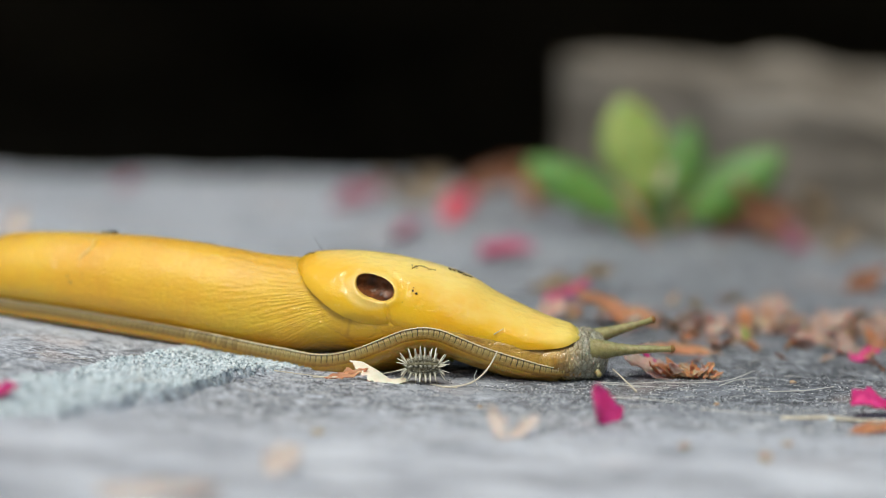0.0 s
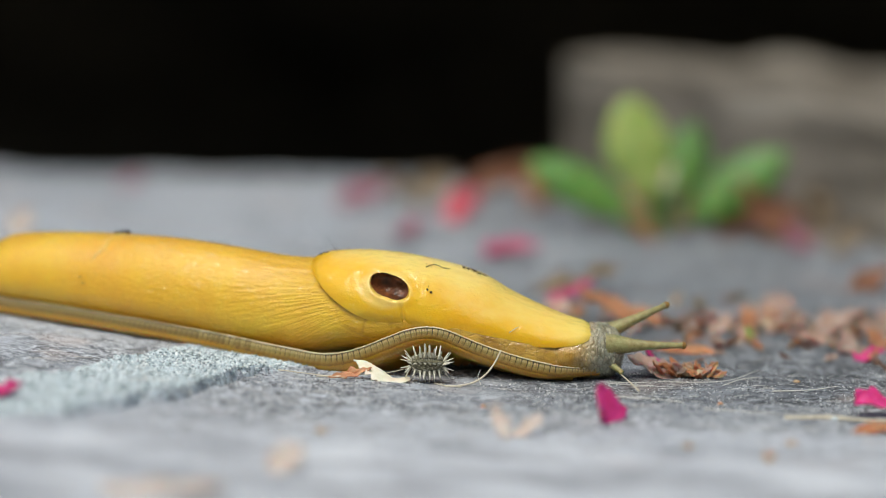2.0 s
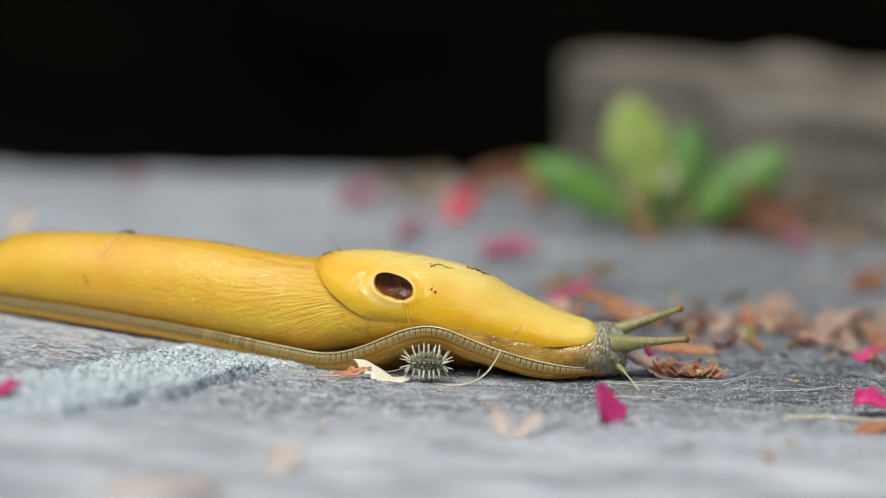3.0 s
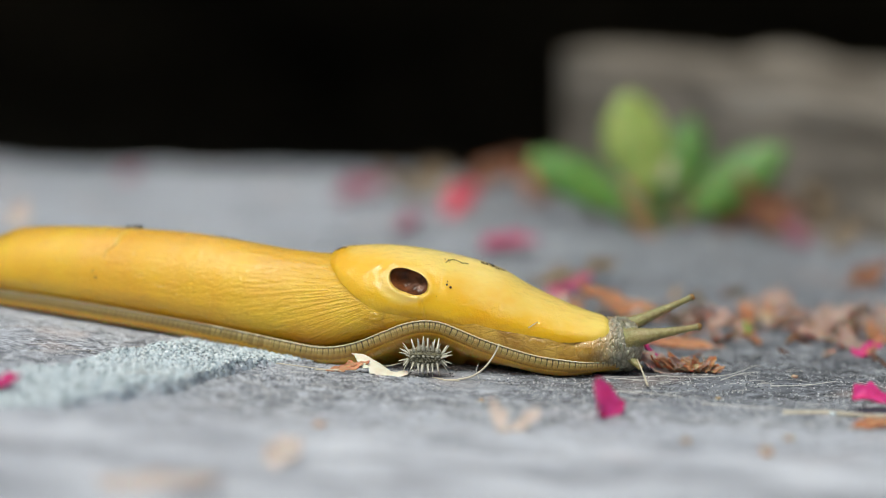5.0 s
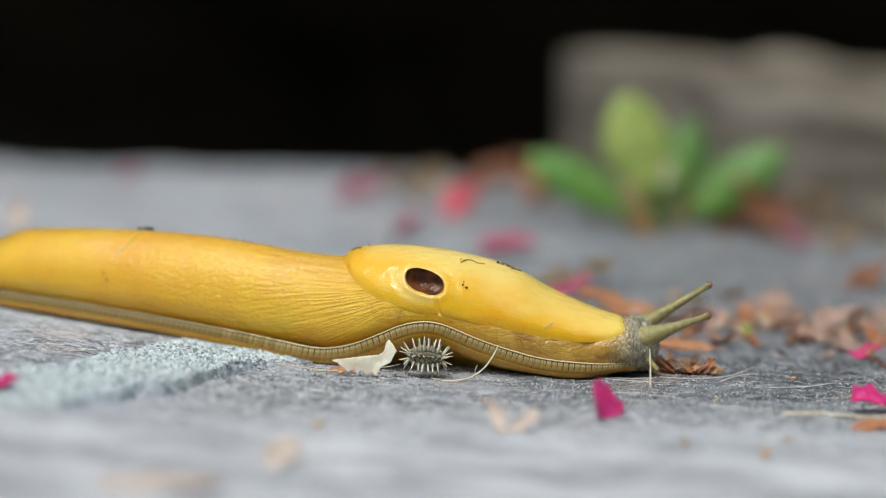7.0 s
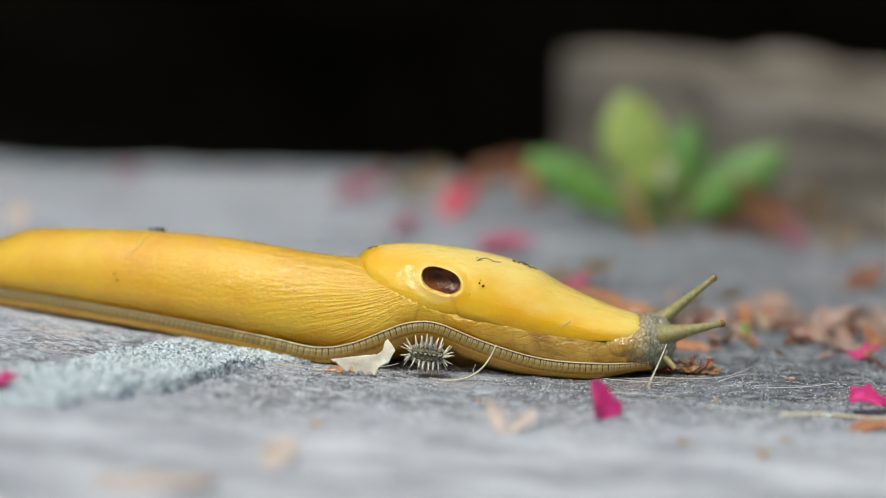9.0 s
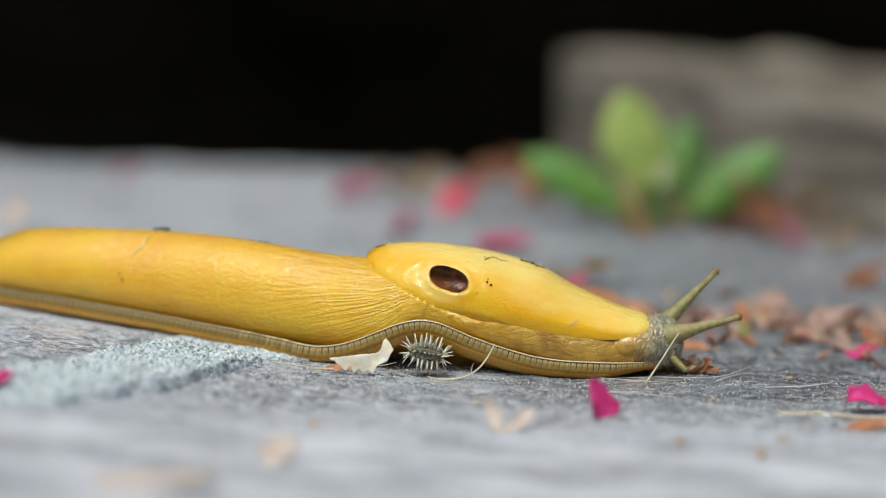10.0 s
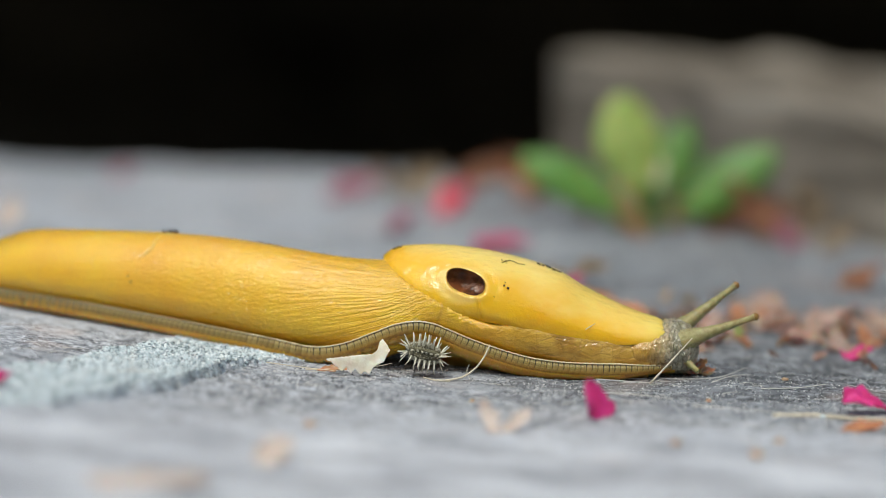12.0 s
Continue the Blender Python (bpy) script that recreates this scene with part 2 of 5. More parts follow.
def make_lobe(name, dark):
    """Pale lip, thin crease, then a cream band with a dark tick that tapers down into amber."""
    m = Mat(name, 0.3, Coat_Weight=0.7, Coat_Roughness=0.12, Subsurface_Weight=0.2, Subsurface_Scale=0.001)
    x, _, z = m.xyz()
    rnd = m.random()
    odd = m.sums("FRACT", m.sums("MULTIPLY", rnd, 17.3))
    mottle = m.noise(1100, 3)
    cream = m.ramp(mottle, (0.3, (0.28, 0.19, 0.045)), (0.7, (0.50, 0.38, 0.14)))
    amber = m.ramp(mottle, (0.3, (0.38, 0.175, 0.008)), (0.7, (0.54, 0.285, 0.022)))
    c = m.mix(m.ramp(m.axis(2, -0.0009, -0.0018), (0.0, 0.0), (1.0, 1.0)), cream, amber)
    c = m.mix(m.ramp(rnd, (0.0, 0.16), (1.0, 0.0)), c, (0.16, 0.09, 0.01))
    wob = m.sums("MULTIPLY_ADD", m.noise(1700, 2), 0.00034, -0.00017)
    for place, wide, tall in ((0.00030, 0.00014, 0.0019), (-0.00018, 0.00007, 0.0011)):
        off = m.sums("ABSOLUTE", m.sums("ADD", m.sums("SUBTRACT", x, place), wob))
        length = m.sums("MULTIPLY_ADD", odd if place > 0 else rnd, 0.0008, tall - 0.0007)
        taper = m.sums("ADD", 1.0, m.sums("DIVIDE", z, length))
        edge = m.sums("DIVIDE", off, m.sums("MAXIMUM", m.sums("MULTIPLY", taper, wide), 0.000004))
        on = m.ramp(m.sums("MULTIPLY", edge, 0.5), (0.35, 1.0), (0.65, 0.0))
        strength = m.sums("MULTIPLY", m.ramp(m.sums("FRACT", m.sums("MULTIPLY", rnd, 5.7 if place > 0 else 9.1)), (0.0, 0.55 if place > 0 else 0.0), (0.6, 1.0)), dark if place > 0 else dark * 0.7)
        c = m.mix(m.sums("MULTIPLY", on, strength), c, (0.035, 0.024, 0.008))
    lip = m.ramp(m.axis(2, -0.00012, 0.00042), (0.0, 0.0), (0.22, 0.5), (0.32, 0.5), (0.40, 0.0))
    c = m.mix(lip, c, (0.10, 0.06, 0.015))
    c = m.mix(m.ramp(m.axis(2, 0.00008, 0.00022), (0.0, 0.0), (1.0, 0.4 + 0.5 * dark)), c, m.ramp(mottle, (0.3, (0.52, 0.42, 0.20)), (0.7, (0.82, 0.74, 0.52))))
    # inner shelf painted dark brown, the shade beneath the bulging flank
    c = m.mix(m.ramp(m.axis(1, 0.0001, 0.0006), (0.0, 0.0), (1.0, 1.0)), c, (0.20, 0.09, 0.006))
    m.color(c if dark > 0.6 else m.mix(1.0, c, (0.74, 0.70, 0.62), "MULTIPLY"))
    m.bump(m.noise(2500, 3), 0.0002, 0.5)
    return m.m


LOBE, LOBE_FAINT = make_lobe("cream_to_amber_fringe", 1.0), make_lobe("olive_fringe", 0.5)
SOLE = make_simple("amber_sole_skin", (0.50, 0.235, 0.01), (0.66, 0.36, 0.025), 300, 0.28, 0.0002, 0.6, (0.4, 1, 1), coat=0.8)
DIRT = make_simple("dirt_crumbs", (0.012, 0.01, 0.008), (0.06, 0.045, 0.03), 3000, 0.9, 0.0002)


def make_crystal():
    m = Mat("pale_blue_grit", 0.18)
    n = m.t.nodes.new("ShaderNodeNewGeometry")
    m.color(m.ramp(n.outputs["Random Per Island"], (0.0, (0.13, 0.16, 0.175)), (0.25, (0.38, 0.45, 0.48)), (0.6, (0.66, 0.75, 0.785)), (1.0, (0.90, 0.92, 0.925))))
    return m.m


def make_pepper():
    m = Mat("salt_and_pepper_sand", 0.4)
    n = m.t.nodes.new("ShaderNodeNewGeometry")
    c = m.ramp(n.outputs["Random Per Island"], (0.0, (0.02, 0.021, 0.023)), (0.30, (0.07, 0.072, 0.078)), (0.55, (0.30, 0.305, 0.315)), (0.75, (0.66, 0.66, 0.66)), (1.0, (0.86, 0.86, 0.85)))
    m.color(c)
    return m.m


CRYSTAL, PEPPER = make_crystal(), make_pepper()
FIBRE = make_simple("white_fibre", (0.62, 0.6, 0.55), (0.8, 0.78, 0.74), 500, 0.5, 0.0)
STRAW = make_simple("pale_straw", (0.55, 0.47, 0.34), (0.72, 0.66, 0.52), 600, 0.5, 0.0001)
BURCORE = make_simple("grey_olive_bur", (0.06, 0.055, 0.03), (0.22, 0.20, 0.12), 900, 0.7, 0.0004)
SPINE = make_simple("pale_spine", (0.68, 0.64, 0.48), (0.88, 0.84, 0.72), 900, 0.5, 0.0001, vary=0.3)
LEAF_PALE = make_simple("pale_dry_leaf", (0.78, 0.66, 0.49), (0.92, 0.86, 0.74), 420, 0.7, 0.0003, 0.2)
PINK = make_simple("magenta_petal", (0.60, 0.012, 0.16), (0.84, 0.06, 0.33), 300, 0.55, 0.0004, 0.35, vary=0.25)
RED = make_simple("red_petal", (0.55, 0.035, 0.075), (0.74, 0.08, 0.14), 300, 0.55, 0.0004, 0.15)
BRACT = make_simple("rust_bract", (0.34, 0.13, 0.055), (0.68, 0.34, 0.18), 260, 0.65, 0.0005, 0.5, (1, 0.3, 1), vary=0.2)
ROSE = make_simple("rose_petal", (0.34, 0.035, 0.105), (0.52, 0.09, 0.20), 200, 0.6, 0.0004, 0.1)
BLUSH = make_simple("pale_blush_leaf", (0.50, 0.41, 0.36), (0.64, 0.54, 0.48), 250, 0.7, 0.0003, 0.1)
FADED = make_simple("faded_petal", (0.24, 0.08, 0.115), (0.40, 0.15, 0.21), 200, 0.6, 0.0004, 0.1, vary=0.3)
BROWN = make_simple("dark_russet_leaf", (0.13, 0.05, 0.022), (0.32, 0.13, 0.06), 200, 0.7, 0.0004, vary=0.3)
ORANGE = make_simple("orange_dry_scale", (0.50, 0.19, 0.075), (0.80, 0.42, 0.22), 350, 0.6, 0.0004, 0.7, (1, 0.3, 1), vary=0.2)
# dull litter brown, also tan leaves darkened for the shade by the timber
DULL = make_simple("dull_dead_leaf", (0.12, 0.085, 0.05), (0.30, 0.22, 0.14), 200, 0.7, 0.0004, vary=0.3)
BRACT_PINK = make_simple("dusty_pink_bract", (0.36, 0.23, 0.185), (0.66, 0.47, 0.40), 260, 0.65, 0.0005, 0.5, (1, 0.3, 1), vary=0.35)
TAN = make_simple("tan_chaff", (0.46, 0.31, 0.18), (0.68, 0.50, 0.34), 400, 0.7, 0.0003, 0.5, vary=0.3)
GREEN = make_simple("green_leaf", (0.06, 0.17, 0.022), (0.15, 0.32, 0.06), 120, 0.45, 0.0004, 0.2)
LIME = make_simple("lime_leaf", (0.28, 0.42, 0.07), (0.50, 0.60, 0.20), 120, 0.45, 0.0004, 0.25)


def make_beam():
    m = Mat("weathered_timber", 0.85)
    streak = m.noise(60, 4, 0.6, (0.10, 1, 1.2), (0, 3, 0), 0.3)
    blot = m.noise(22, 4, 0.6, (0.7, 1, 1))
    c = m.ramp(streak, (0.32, (0.09, 0.076, 0.057)), (0.52, (0.215, 0.186, 0.152)), (0.68, (0.39, 0.35, 0.30)))
    c = m.mix(m.ramp(blot, (0.34, 0.6), (0.54, 0.0)), c, (0.06, 0.048, 0.036))
    c = m.mix(m.ramp(blot, (0.58, 0.0), (0.76, 0.4)), c, (0.30, 0.275, 0.235))
    m.color(c)
    m.bump(streak, 0.004, 0.8)
    return m.m


BEAM = make_beam()
# recess colour, dark to stand for the shade behind the ledge
DARK = make_simple("recess_shade_dark", (0.03, 0.025, 0.018), (0.20, 0.165, 0.11), 9, 0.9, 0.002, 0.0, (0.5, 1, 1))
PLASTER = make_simple("dull_render", (0.09, 0.085, 0.075), (0.16, 0.15, 0.135), 3, 0.9, 0.004)
SOIL = make_simple("dark_soil", (0.02, 0.016, 0.012), (0.06, 0.048, 0.036), 30, 0.95, 0.004)


# ---- mesh helpers ----
def mesh_of(name, verts, faces, mats, ids=None, smooth=True):
    me = bpy.data.meshes.new(name)
    me.from_pydata([tuple(v) for v in verts], [], faces)
    for m in mats if isinstance(mats, (list, tuple)) else [mats]:
        me.materials.append(m)
    me.polygons.foreach_set("use_smooth", [smooth] * len(me.polygons))
    if ids:
        me.polygons.foreach_set("material_index", ids)
    me.update()
    return me


def part(name, me, parent=None, label="", m=None):
    ob = new(name, me)
    if parent:
        ob.parent = parent
    if m is not None:
        ob.matrix_basis = m
    return tagged(ob, label) if label else ob


def lattice(fn, nu, nv, wrap=False):
    """Vertices fn(u, v) on a grid of u, v in 0..1, and its quads."""
    verts = [fn(i / nu, j / nv) for i in range(nu + 1) for j in range(nv + (0 if wrap else 1))]
    n = nv if wrap else nv + 1
    faces = [(i * n + j, i * n + (j + 1) % n, (i + 1) * n + (j + 1) % n, (i + 1) * n + j) for i in range(nu) for j in range(nv)]
    return verts, faces


def sheet(fn, nu, nv, thick):
    """A closed thin sheet on both sides of the surface fn(u, v)."""
    verts, faces = lattice(fn, nu, nv)
    p = [Vector(v) for v in verts]
    n = nv + 1
    normals = []
    for i in range(nu + 1):
        for j in range(n):
            a = p[min(i + 1, nu) * n + j] - p[max(i - 1, 0) * n + j]
            b = p[i * n + min(j + 1, nv)] - p[i * n + max(j - 1, 0)]
            normals.append(a.cross(b).normalized() if a.cross(b).length > 1e-14 else Vector((0, 0, 1)))
    k = len(p)
    out = [a + b * thick / 2 for a, b in zip(p, normals)] + [a - b * thick / 2 for a, b in zip(p, normals)]
    f = list(faces) + [tuple(reversed([q + k for q in g])) for g in faces]
    ring = [j for j in range(nv)] + [i * n + nv for i in range(nu)] + [nu * n + j for j in range(nv, 0, -1)] + [i * n for i in range(nu, 0, -1)]
    for a, b in zip(ring, ring[1:] + ring[:1]):
        f.append((b, a, a + k, b + k))
    return out, f


def tube(points, radius, sides=6, taper=1.0):
    """A round strand through the points with closed, narrowing ends."""
    pts = [Vector(p) for p in points]
    verts, faces = [], []
    for i, p in enumerate(pts):
        d = (pts[min(i + 1, len(pts) - 1)] - pts[max(i - 1, 0)]).normalized()
        a = d.cross(Vector((0.3, 0.2, 1))).normalized()
        b = d.cross(a)
        r = radius(i / (len(pts) - 1)) if callable(radius) else radius * (1 + (taper - 1) * i / (len(pts) - 1))
        verts += [p + (a * math.cos(2 * math.pi * k / sides) + b * math.sin(2 * math.pi * k / sides)) * r for k in range(sides)]
    for i in range(len(pts) - 1):
        faces += [(i * sides + k, i * sides + (k + 1) % sides, (i + 1) * sides + (k + 1) % sides, (i + 1) * sides + k) for k in range(sides)]
    faces += [tuple(range(sides - 1, -1, -1)), tuple(range((len(pts) - 1) * sides, len(pts) * sides))]
    return verts, faces


def curve(x, points):
    """A smooth (cubic) line through the control points."""
    xs = [p[0] for p in points]
    if x <= xs[0]:
        return points[0][1]
    if x >= xs[-1]:
        return points[-1][1]
    i = max(k for k in range(len(xs) - 1) if xs[k] <= x)

    def slope(k):
        a, b = points[max(k - 1, 0)], points[min(k + 1, len(points) - 1)]
        return (b[1] - a[1]) / (b[0] - a[0])

    (x0, y0), (x1, y1) = points[i], points[i + 1]
    h = x1 - x0
    s = (x - x0) / h
    return ((2 * s ** 3 - 3 * s * s + 1) * y0 + (s ** 3 - 2 * s * s + s) * h * slope(i)
            + (3 * s * s - 2 * s ** 3) * y1 + (s ** 3 - s * s) * h * slope(i + 1))


def step(x, a, b):
    s = min(max((x - a) / (b - a), 0.0), 1.0)
    return s * s * (3 - 2 * s)


def mm(points):
    return [(a / 1000, b / 1000) for a, b in points]


# ---- the ledge ----
LEDGE_Z = mm([(-300, 7.0), (-130, 6.2), (-87, 4.0), (-75, 3.3), (-63, 2.25), (-51, 1.45), (-39.5, 0.72), (-28, 0.05), (-20, -0.3), (-10, -0.6), (0, -0.8), (15, -0.75), (27, -0.7), (33, -0.5), (60, -0.4), (200, 0)])
GRIT_EDGE = mm([(-130, -95), (-100, -82), (-67, -70), (-52, -49), (-46, -43), (-38, -21), (-30, -8), (-20, 0), (-12, 4)])
GRIT_BACK = mm([(-130, -80), (-100, -62), (-80, -45), (-70, -33), (-57, -8), (-45, 25), (-30, 40)])


def grit(x, y):
    """1 on the thin gritty layer, 0 off it, and the distance to its front edge."""
    if not (-0.125 < x < -0.012 and -0.1 < y < 0.05):
        return 0.0, 1.0
    wob = 0.0035 * noise.noise((x * 90, y * 90, 3.1)) + 0.0012 * noise.noise((x * 400, y * 400, 1.1))
    d = (y - curve(x, GRIT_EDGE)) * 0.7 + wob
    e = (curve(x, GRIT_BACK) - y) * 0.7 + 2 * wob
    return step(d, -0.0004, 0.0009) * step(e, -0.002, 0.006) * (1 - step(x + wob, -0.026, -0.014)), d


def ground_z(x, y):
    """Height of the ledge: it rises to one side, with a thin gritty layer on that side and small relief."""
    z = curve(x, LEDGE_Z) * (1 - step(y, 0.05, 0.3))
    layer, d = grit(x, y)
    z += (0.0004 + 0.0008 * step(x, -0.072, -0.055)) * layer * (1 - 0.85 * step(y, near_y(x) - 0.014, near_y(x) - 0.003))
    if layer or d < 0.5:
        z -= 0.0045 * math.exp(-((d + 0.0010) / 0.0010) ** 2) * step(x, -0.064, -0.050) * (1 - step(x, -0.036, -0.028))
    z += 0.0006 * noise.noise((x * 45, y * 70, 0)) + 0.00032 * noise.noise((x * 160, y * 420, 5)) + 0.00012 * noise.noise((x * 500, y * 900, 8))
    return z


def spaced(lo, hi, fine, a, b, grow=1.25):
    mid = list(np.arange(a, b + fine / 2, fine))
    left, right, s = [], [], fine
    while not left or left[-1] > lo:
        s *= grow
        left.append(max((left[-1] if left else a) - s, lo))
    s = fine
    while not right or right[-1] < hi:
        s *= grow
        right.append(min((right[-1] if right else b) + s, hi))
    return left[::-1] + mid + right


def build_ledge():
    xs = spaced(-1.6, 0.36, 0.0009, -0.11, 0.1, 1.12)
    ys = spaced(-1.4, 0.385, 0.0009, -0.085, 0.04, 1.06)
    verts = []
    for x in xs:
        back_edge = 0.362 + 0.012 * noise.noise((x * 14, 0, 7)) + 0.006 * noise.noise((x * 50, 0, 2))
        for y in ys:
            y2 = y if y < 0.3 else 0.3 + (y - 0.3) * (back_edge - 0.3) / 0.085
            drop = 0.012 * step(y2, back_edge - 0.012, back_edge + 0.004)
            far = step(abs(x), 0.2, 0.5) + step(y2, 0.1, 0.2)
            verts.append((x, y2, ground_z(x, y2) + 0.002 * far * noise.noise((x * 12, y2 * 12, 1)) - drop))
    n = len(ys)
    faces = [(i * n + j, (i + 1) * n + j, (i + 1) * n + j + 1, i * n + j + 1) for i in range(len(xs) - 1) for j in range(n - 1)]
    rim = len(verts)
    verts += [(x, verts[i * n + n - 1][1] + 0.004, -0.14) for i, x in enumerate(xs)]
    faces += [(i * n + n - 1, (i + 1) * n + n - 1, rim + i + 1, rim + i) for i in range(len(xs) - 1)]
    verts += [(x, -1.4, -0.14) for x in xs]
    k = rim + len(xs)
    faces += [(k + i, k + i + 1, (i + 1) * n, i * n) for i in range(len(xs) - 1)]
    ids = [1 if grit(verts[f[0]][0], verts[f[0]][1])[0] > 0.5 else 0 for f in faces]
    ob = new("ledge", mesh_of("ledge", verts, faces, [STONE, GRITSTONE], ids))
    tagged(ob, "weathered grey stone ledge with pale streaks and grit", "ledge", kind="structure")


def box_mesh(name, lo, hi, mat, n=(8, 3, 3), rough=0.0):
    """A box cut into a grid on each side, its skin roughened a little."""
    bm = bmesh.new()
    bmesh.ops.create_cube(bm, size=1)
    bmesh.ops.subdivide_edges(bm, edges=bm.edges[:], cuts=max(n), use_grid_fill=True)
    lo, hi = Vector(lo), Vector(hi)
    for v in bm.verts:
        p = Vector([lo[i] + (hi[i] - lo[i]) * (v.co[i] + 0.5) for i in range(3)])
        v.co = p + Vector([rough * noise.noise(p * 35 + Vector((i * 9, 0, 0))) for i in range(3)])
    bmesh.ops.recalc_face_normals(bm, faces=bm.faces)
    me = bpy.data.meshes.new(name)
    bm.to_mesh(me)
    bm.free()
    me.materials.append(mat)
    return me


def build_setting():
    ring = [-30, -3, -1.6, 1.6, 3, 30]
    verts = [(x, y, -0.14) for x in ring for y in ring]
    faces = [(i * 6 + j, (i + 1) * 6 + j, (i + 1) * 6 + j + 1, i * 6 + j + 1) for i in range(5) for j in range(5)]
    tagged(new("ground", mesh_of("ground", verts, faces, SOIL)), "dark bare soil around the stone ledge", "ground", kind="structure")
    # added enclosure: its colour and cover darken the space behind the ledge
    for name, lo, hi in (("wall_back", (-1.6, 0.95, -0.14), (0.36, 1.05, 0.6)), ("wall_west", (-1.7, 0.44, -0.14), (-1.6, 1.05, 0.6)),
                         # unseen blockers: east side dims the ledge's right, roof cuts sky from the recess
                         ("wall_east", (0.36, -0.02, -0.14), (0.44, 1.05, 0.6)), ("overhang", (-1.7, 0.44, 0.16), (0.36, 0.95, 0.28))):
        tagged(new(name, box_mesh(name, lo, hi, DARK, (10, 10, 10), 0.004)), "added dark enclosure that shades the space behind the ledge", "wall", kind="structure")
    # added out of view to block low sky and deepen shading on the slug
    tagged(new("wall_front", box_mesh("wall_front", (-4.0, -3.2, -0.14), (4.0, -3.0, 1.5), PLASTER, (10, 10, 10), 0.004)), "added unseen wall far before the ledge that blocks the low sky", "wall", kind="structure")


def build_beam():
    """The weathered timber that runs obliquely along the back of the ledge."""
    me = box_mesh("timber_beam", (0, 0, -0.02), (0.34, 0.09, 0.0400), BEAM, (16, 16, 16), 0.005)
    ob = new("timber_beam", me)
    ob.matrix_basis = pose(0.042, 0.375, 0.0, 0, 2.6, -62)
    tagged(ob, "weathered grey-brown timber beam lying on the ledge", "beam")


# ---- the slug ----
TIMES = (0, 0.5, 1, 1.5, 2, 2.5, 3, 5, 5.5, 6, 6.5, 7, 9, 9.5, 10, 10.5, 11, 11.5, 12)
REAR_GO = (-6.05, -5.54, -5.02, -4.62, -4.12, -3.66, -3.23, -1.21, -0.56, 0.0, 0.6, 1.27, 3.96, 4.64, 5.36, 5.94, 6.64, 7.32, 8.05)
FRONT_GO = (-7.86, -7.35, -6.72, -6.13, -5.62, -5.26, -4.7, -1.53, -0.76, 0.0, 0.76, 1.76, 5.32, 6.28, 7.17, 8.04, 9.02, 10.03, 11.02)
HEAD_UP = (-1.2, -1.1, -0.6, -0.3, -0.3, -0.3, -0.3, -0.2, -0.1, 0.0, 0.2, 0.3, 0.9, 0.9, 0.8, 0.7, 0.6, 0.5, 0.2)
MANTLE_TIP = (-0.6, -0.5, -0.3, -0.2, -0.2, -0.2, -0.1, -0.2, -0.1, 0.0, 0.1, 0.2, 0.7, 0.8, 0.8, 0.6, 0.5, 0.4, 0.1)
MANTLE_REAR = (0.0, 0.1, 0.1, 0.1, 0.0, 0.0, -0.1, -0.1, 0.0, 0.0, 0.1, 0.2, 0.5, 0.6, 0.6, 0.6, 0.6, 0.6, 0.6)

WIDTH = mm([(-125, 1), (-115, 5.5), (-100, 8), (-80, 9.5), (-30, 10.5), (0, 11), (20, 10.5), (33, 8.5), (42, 6.5), (60, 5)])
TOP = mm([(-124, 6), (-112, 7.5), (-101, 10.5), (-95, 14), (-88.7, 17.3), (-84.4, 19.2), (-79, 20.1), (-70, 20.8), (-58, 21.3), (-46, 21.3), (-35, 20.5),
          (-25, 19.6), (-18, 19.5), (-11, 19.8), (-4.7, 20.2), (0, 19.6), (4.2, 18.8), (9.7, 17.7), (15.3, 16.2), (21, 13.8), (26.4, 11.5), (32, 9.8), (36, 8.8), (40, 8.2)])
RIMZ = mm([(-124, 9.5), (-99, 8.35), (-87, 7.4), (-75, 6.8), (-63, 6.0), (-51, 5.1), (-39.5, 4.1), (-28, 3.05), (-22.6, 2.5), (-19.3, 2.6), (-16, 3.3),
           (-12.7, 4.5), (-8.4, 6.55), (-4.7, 8.2), (-0.9, 9.0), (2.4, 8.7), (5.6, 7.6), (10, 5.95), (15.5, 4.3), (21, 3.0), (26.4, 2.4), (33, 2.3), (40, 2.5), (60, 2.6)])
MANTLE_TOP = mm([(-18.8, 19.6), (-17, 20.7), (-13.6, 21.6), (-7, 22.2), (-0.3, 21.9), (4.1, 21.3), (9.6, 20.25), (15.2, 18.6), (20.8, 15.6), (26.4, 13.2), (31.9, 11.3), (35.4, 10.4), (37.6, 9.2)])
MANTLE_EDGE = mm([(-18.8, 19.5), (-17.6, 17.8), (-16.2, 16.1), (-13, 13.4), (-8.6, 10.8), (-4.2, 9.55), (0.2, 9.2), (4.5, 8.85), (8.9, 8.2), (13.3, 7.3), (19.8, 6.7),
                  (26.3, 6.3), (30.6, 6.5), (34.0, 7.1), (36.3, 8.2), (37.6, 9.1)])


def near_y(x):
    return -0.0075 + 0.19 * bend(x)


def near_slope(x):
    return 0.19 * ((x + 0.008) / math.hypot(x + 0.008, 0.012) - 1)


def mid_y(x):
    return near_y(x) + curve(x, WIDTH)


def waist(x):
    return 0.30 - 0.16 * step(x, -0.006, 0.012)


def span(x, mid, low):
    """How far the skin reaches down behind the fringe."""
    up = step(x, -0.014, -0.002)
    return (mid - low) * (1.6 - 0.5 * up) + 0.0034 * up


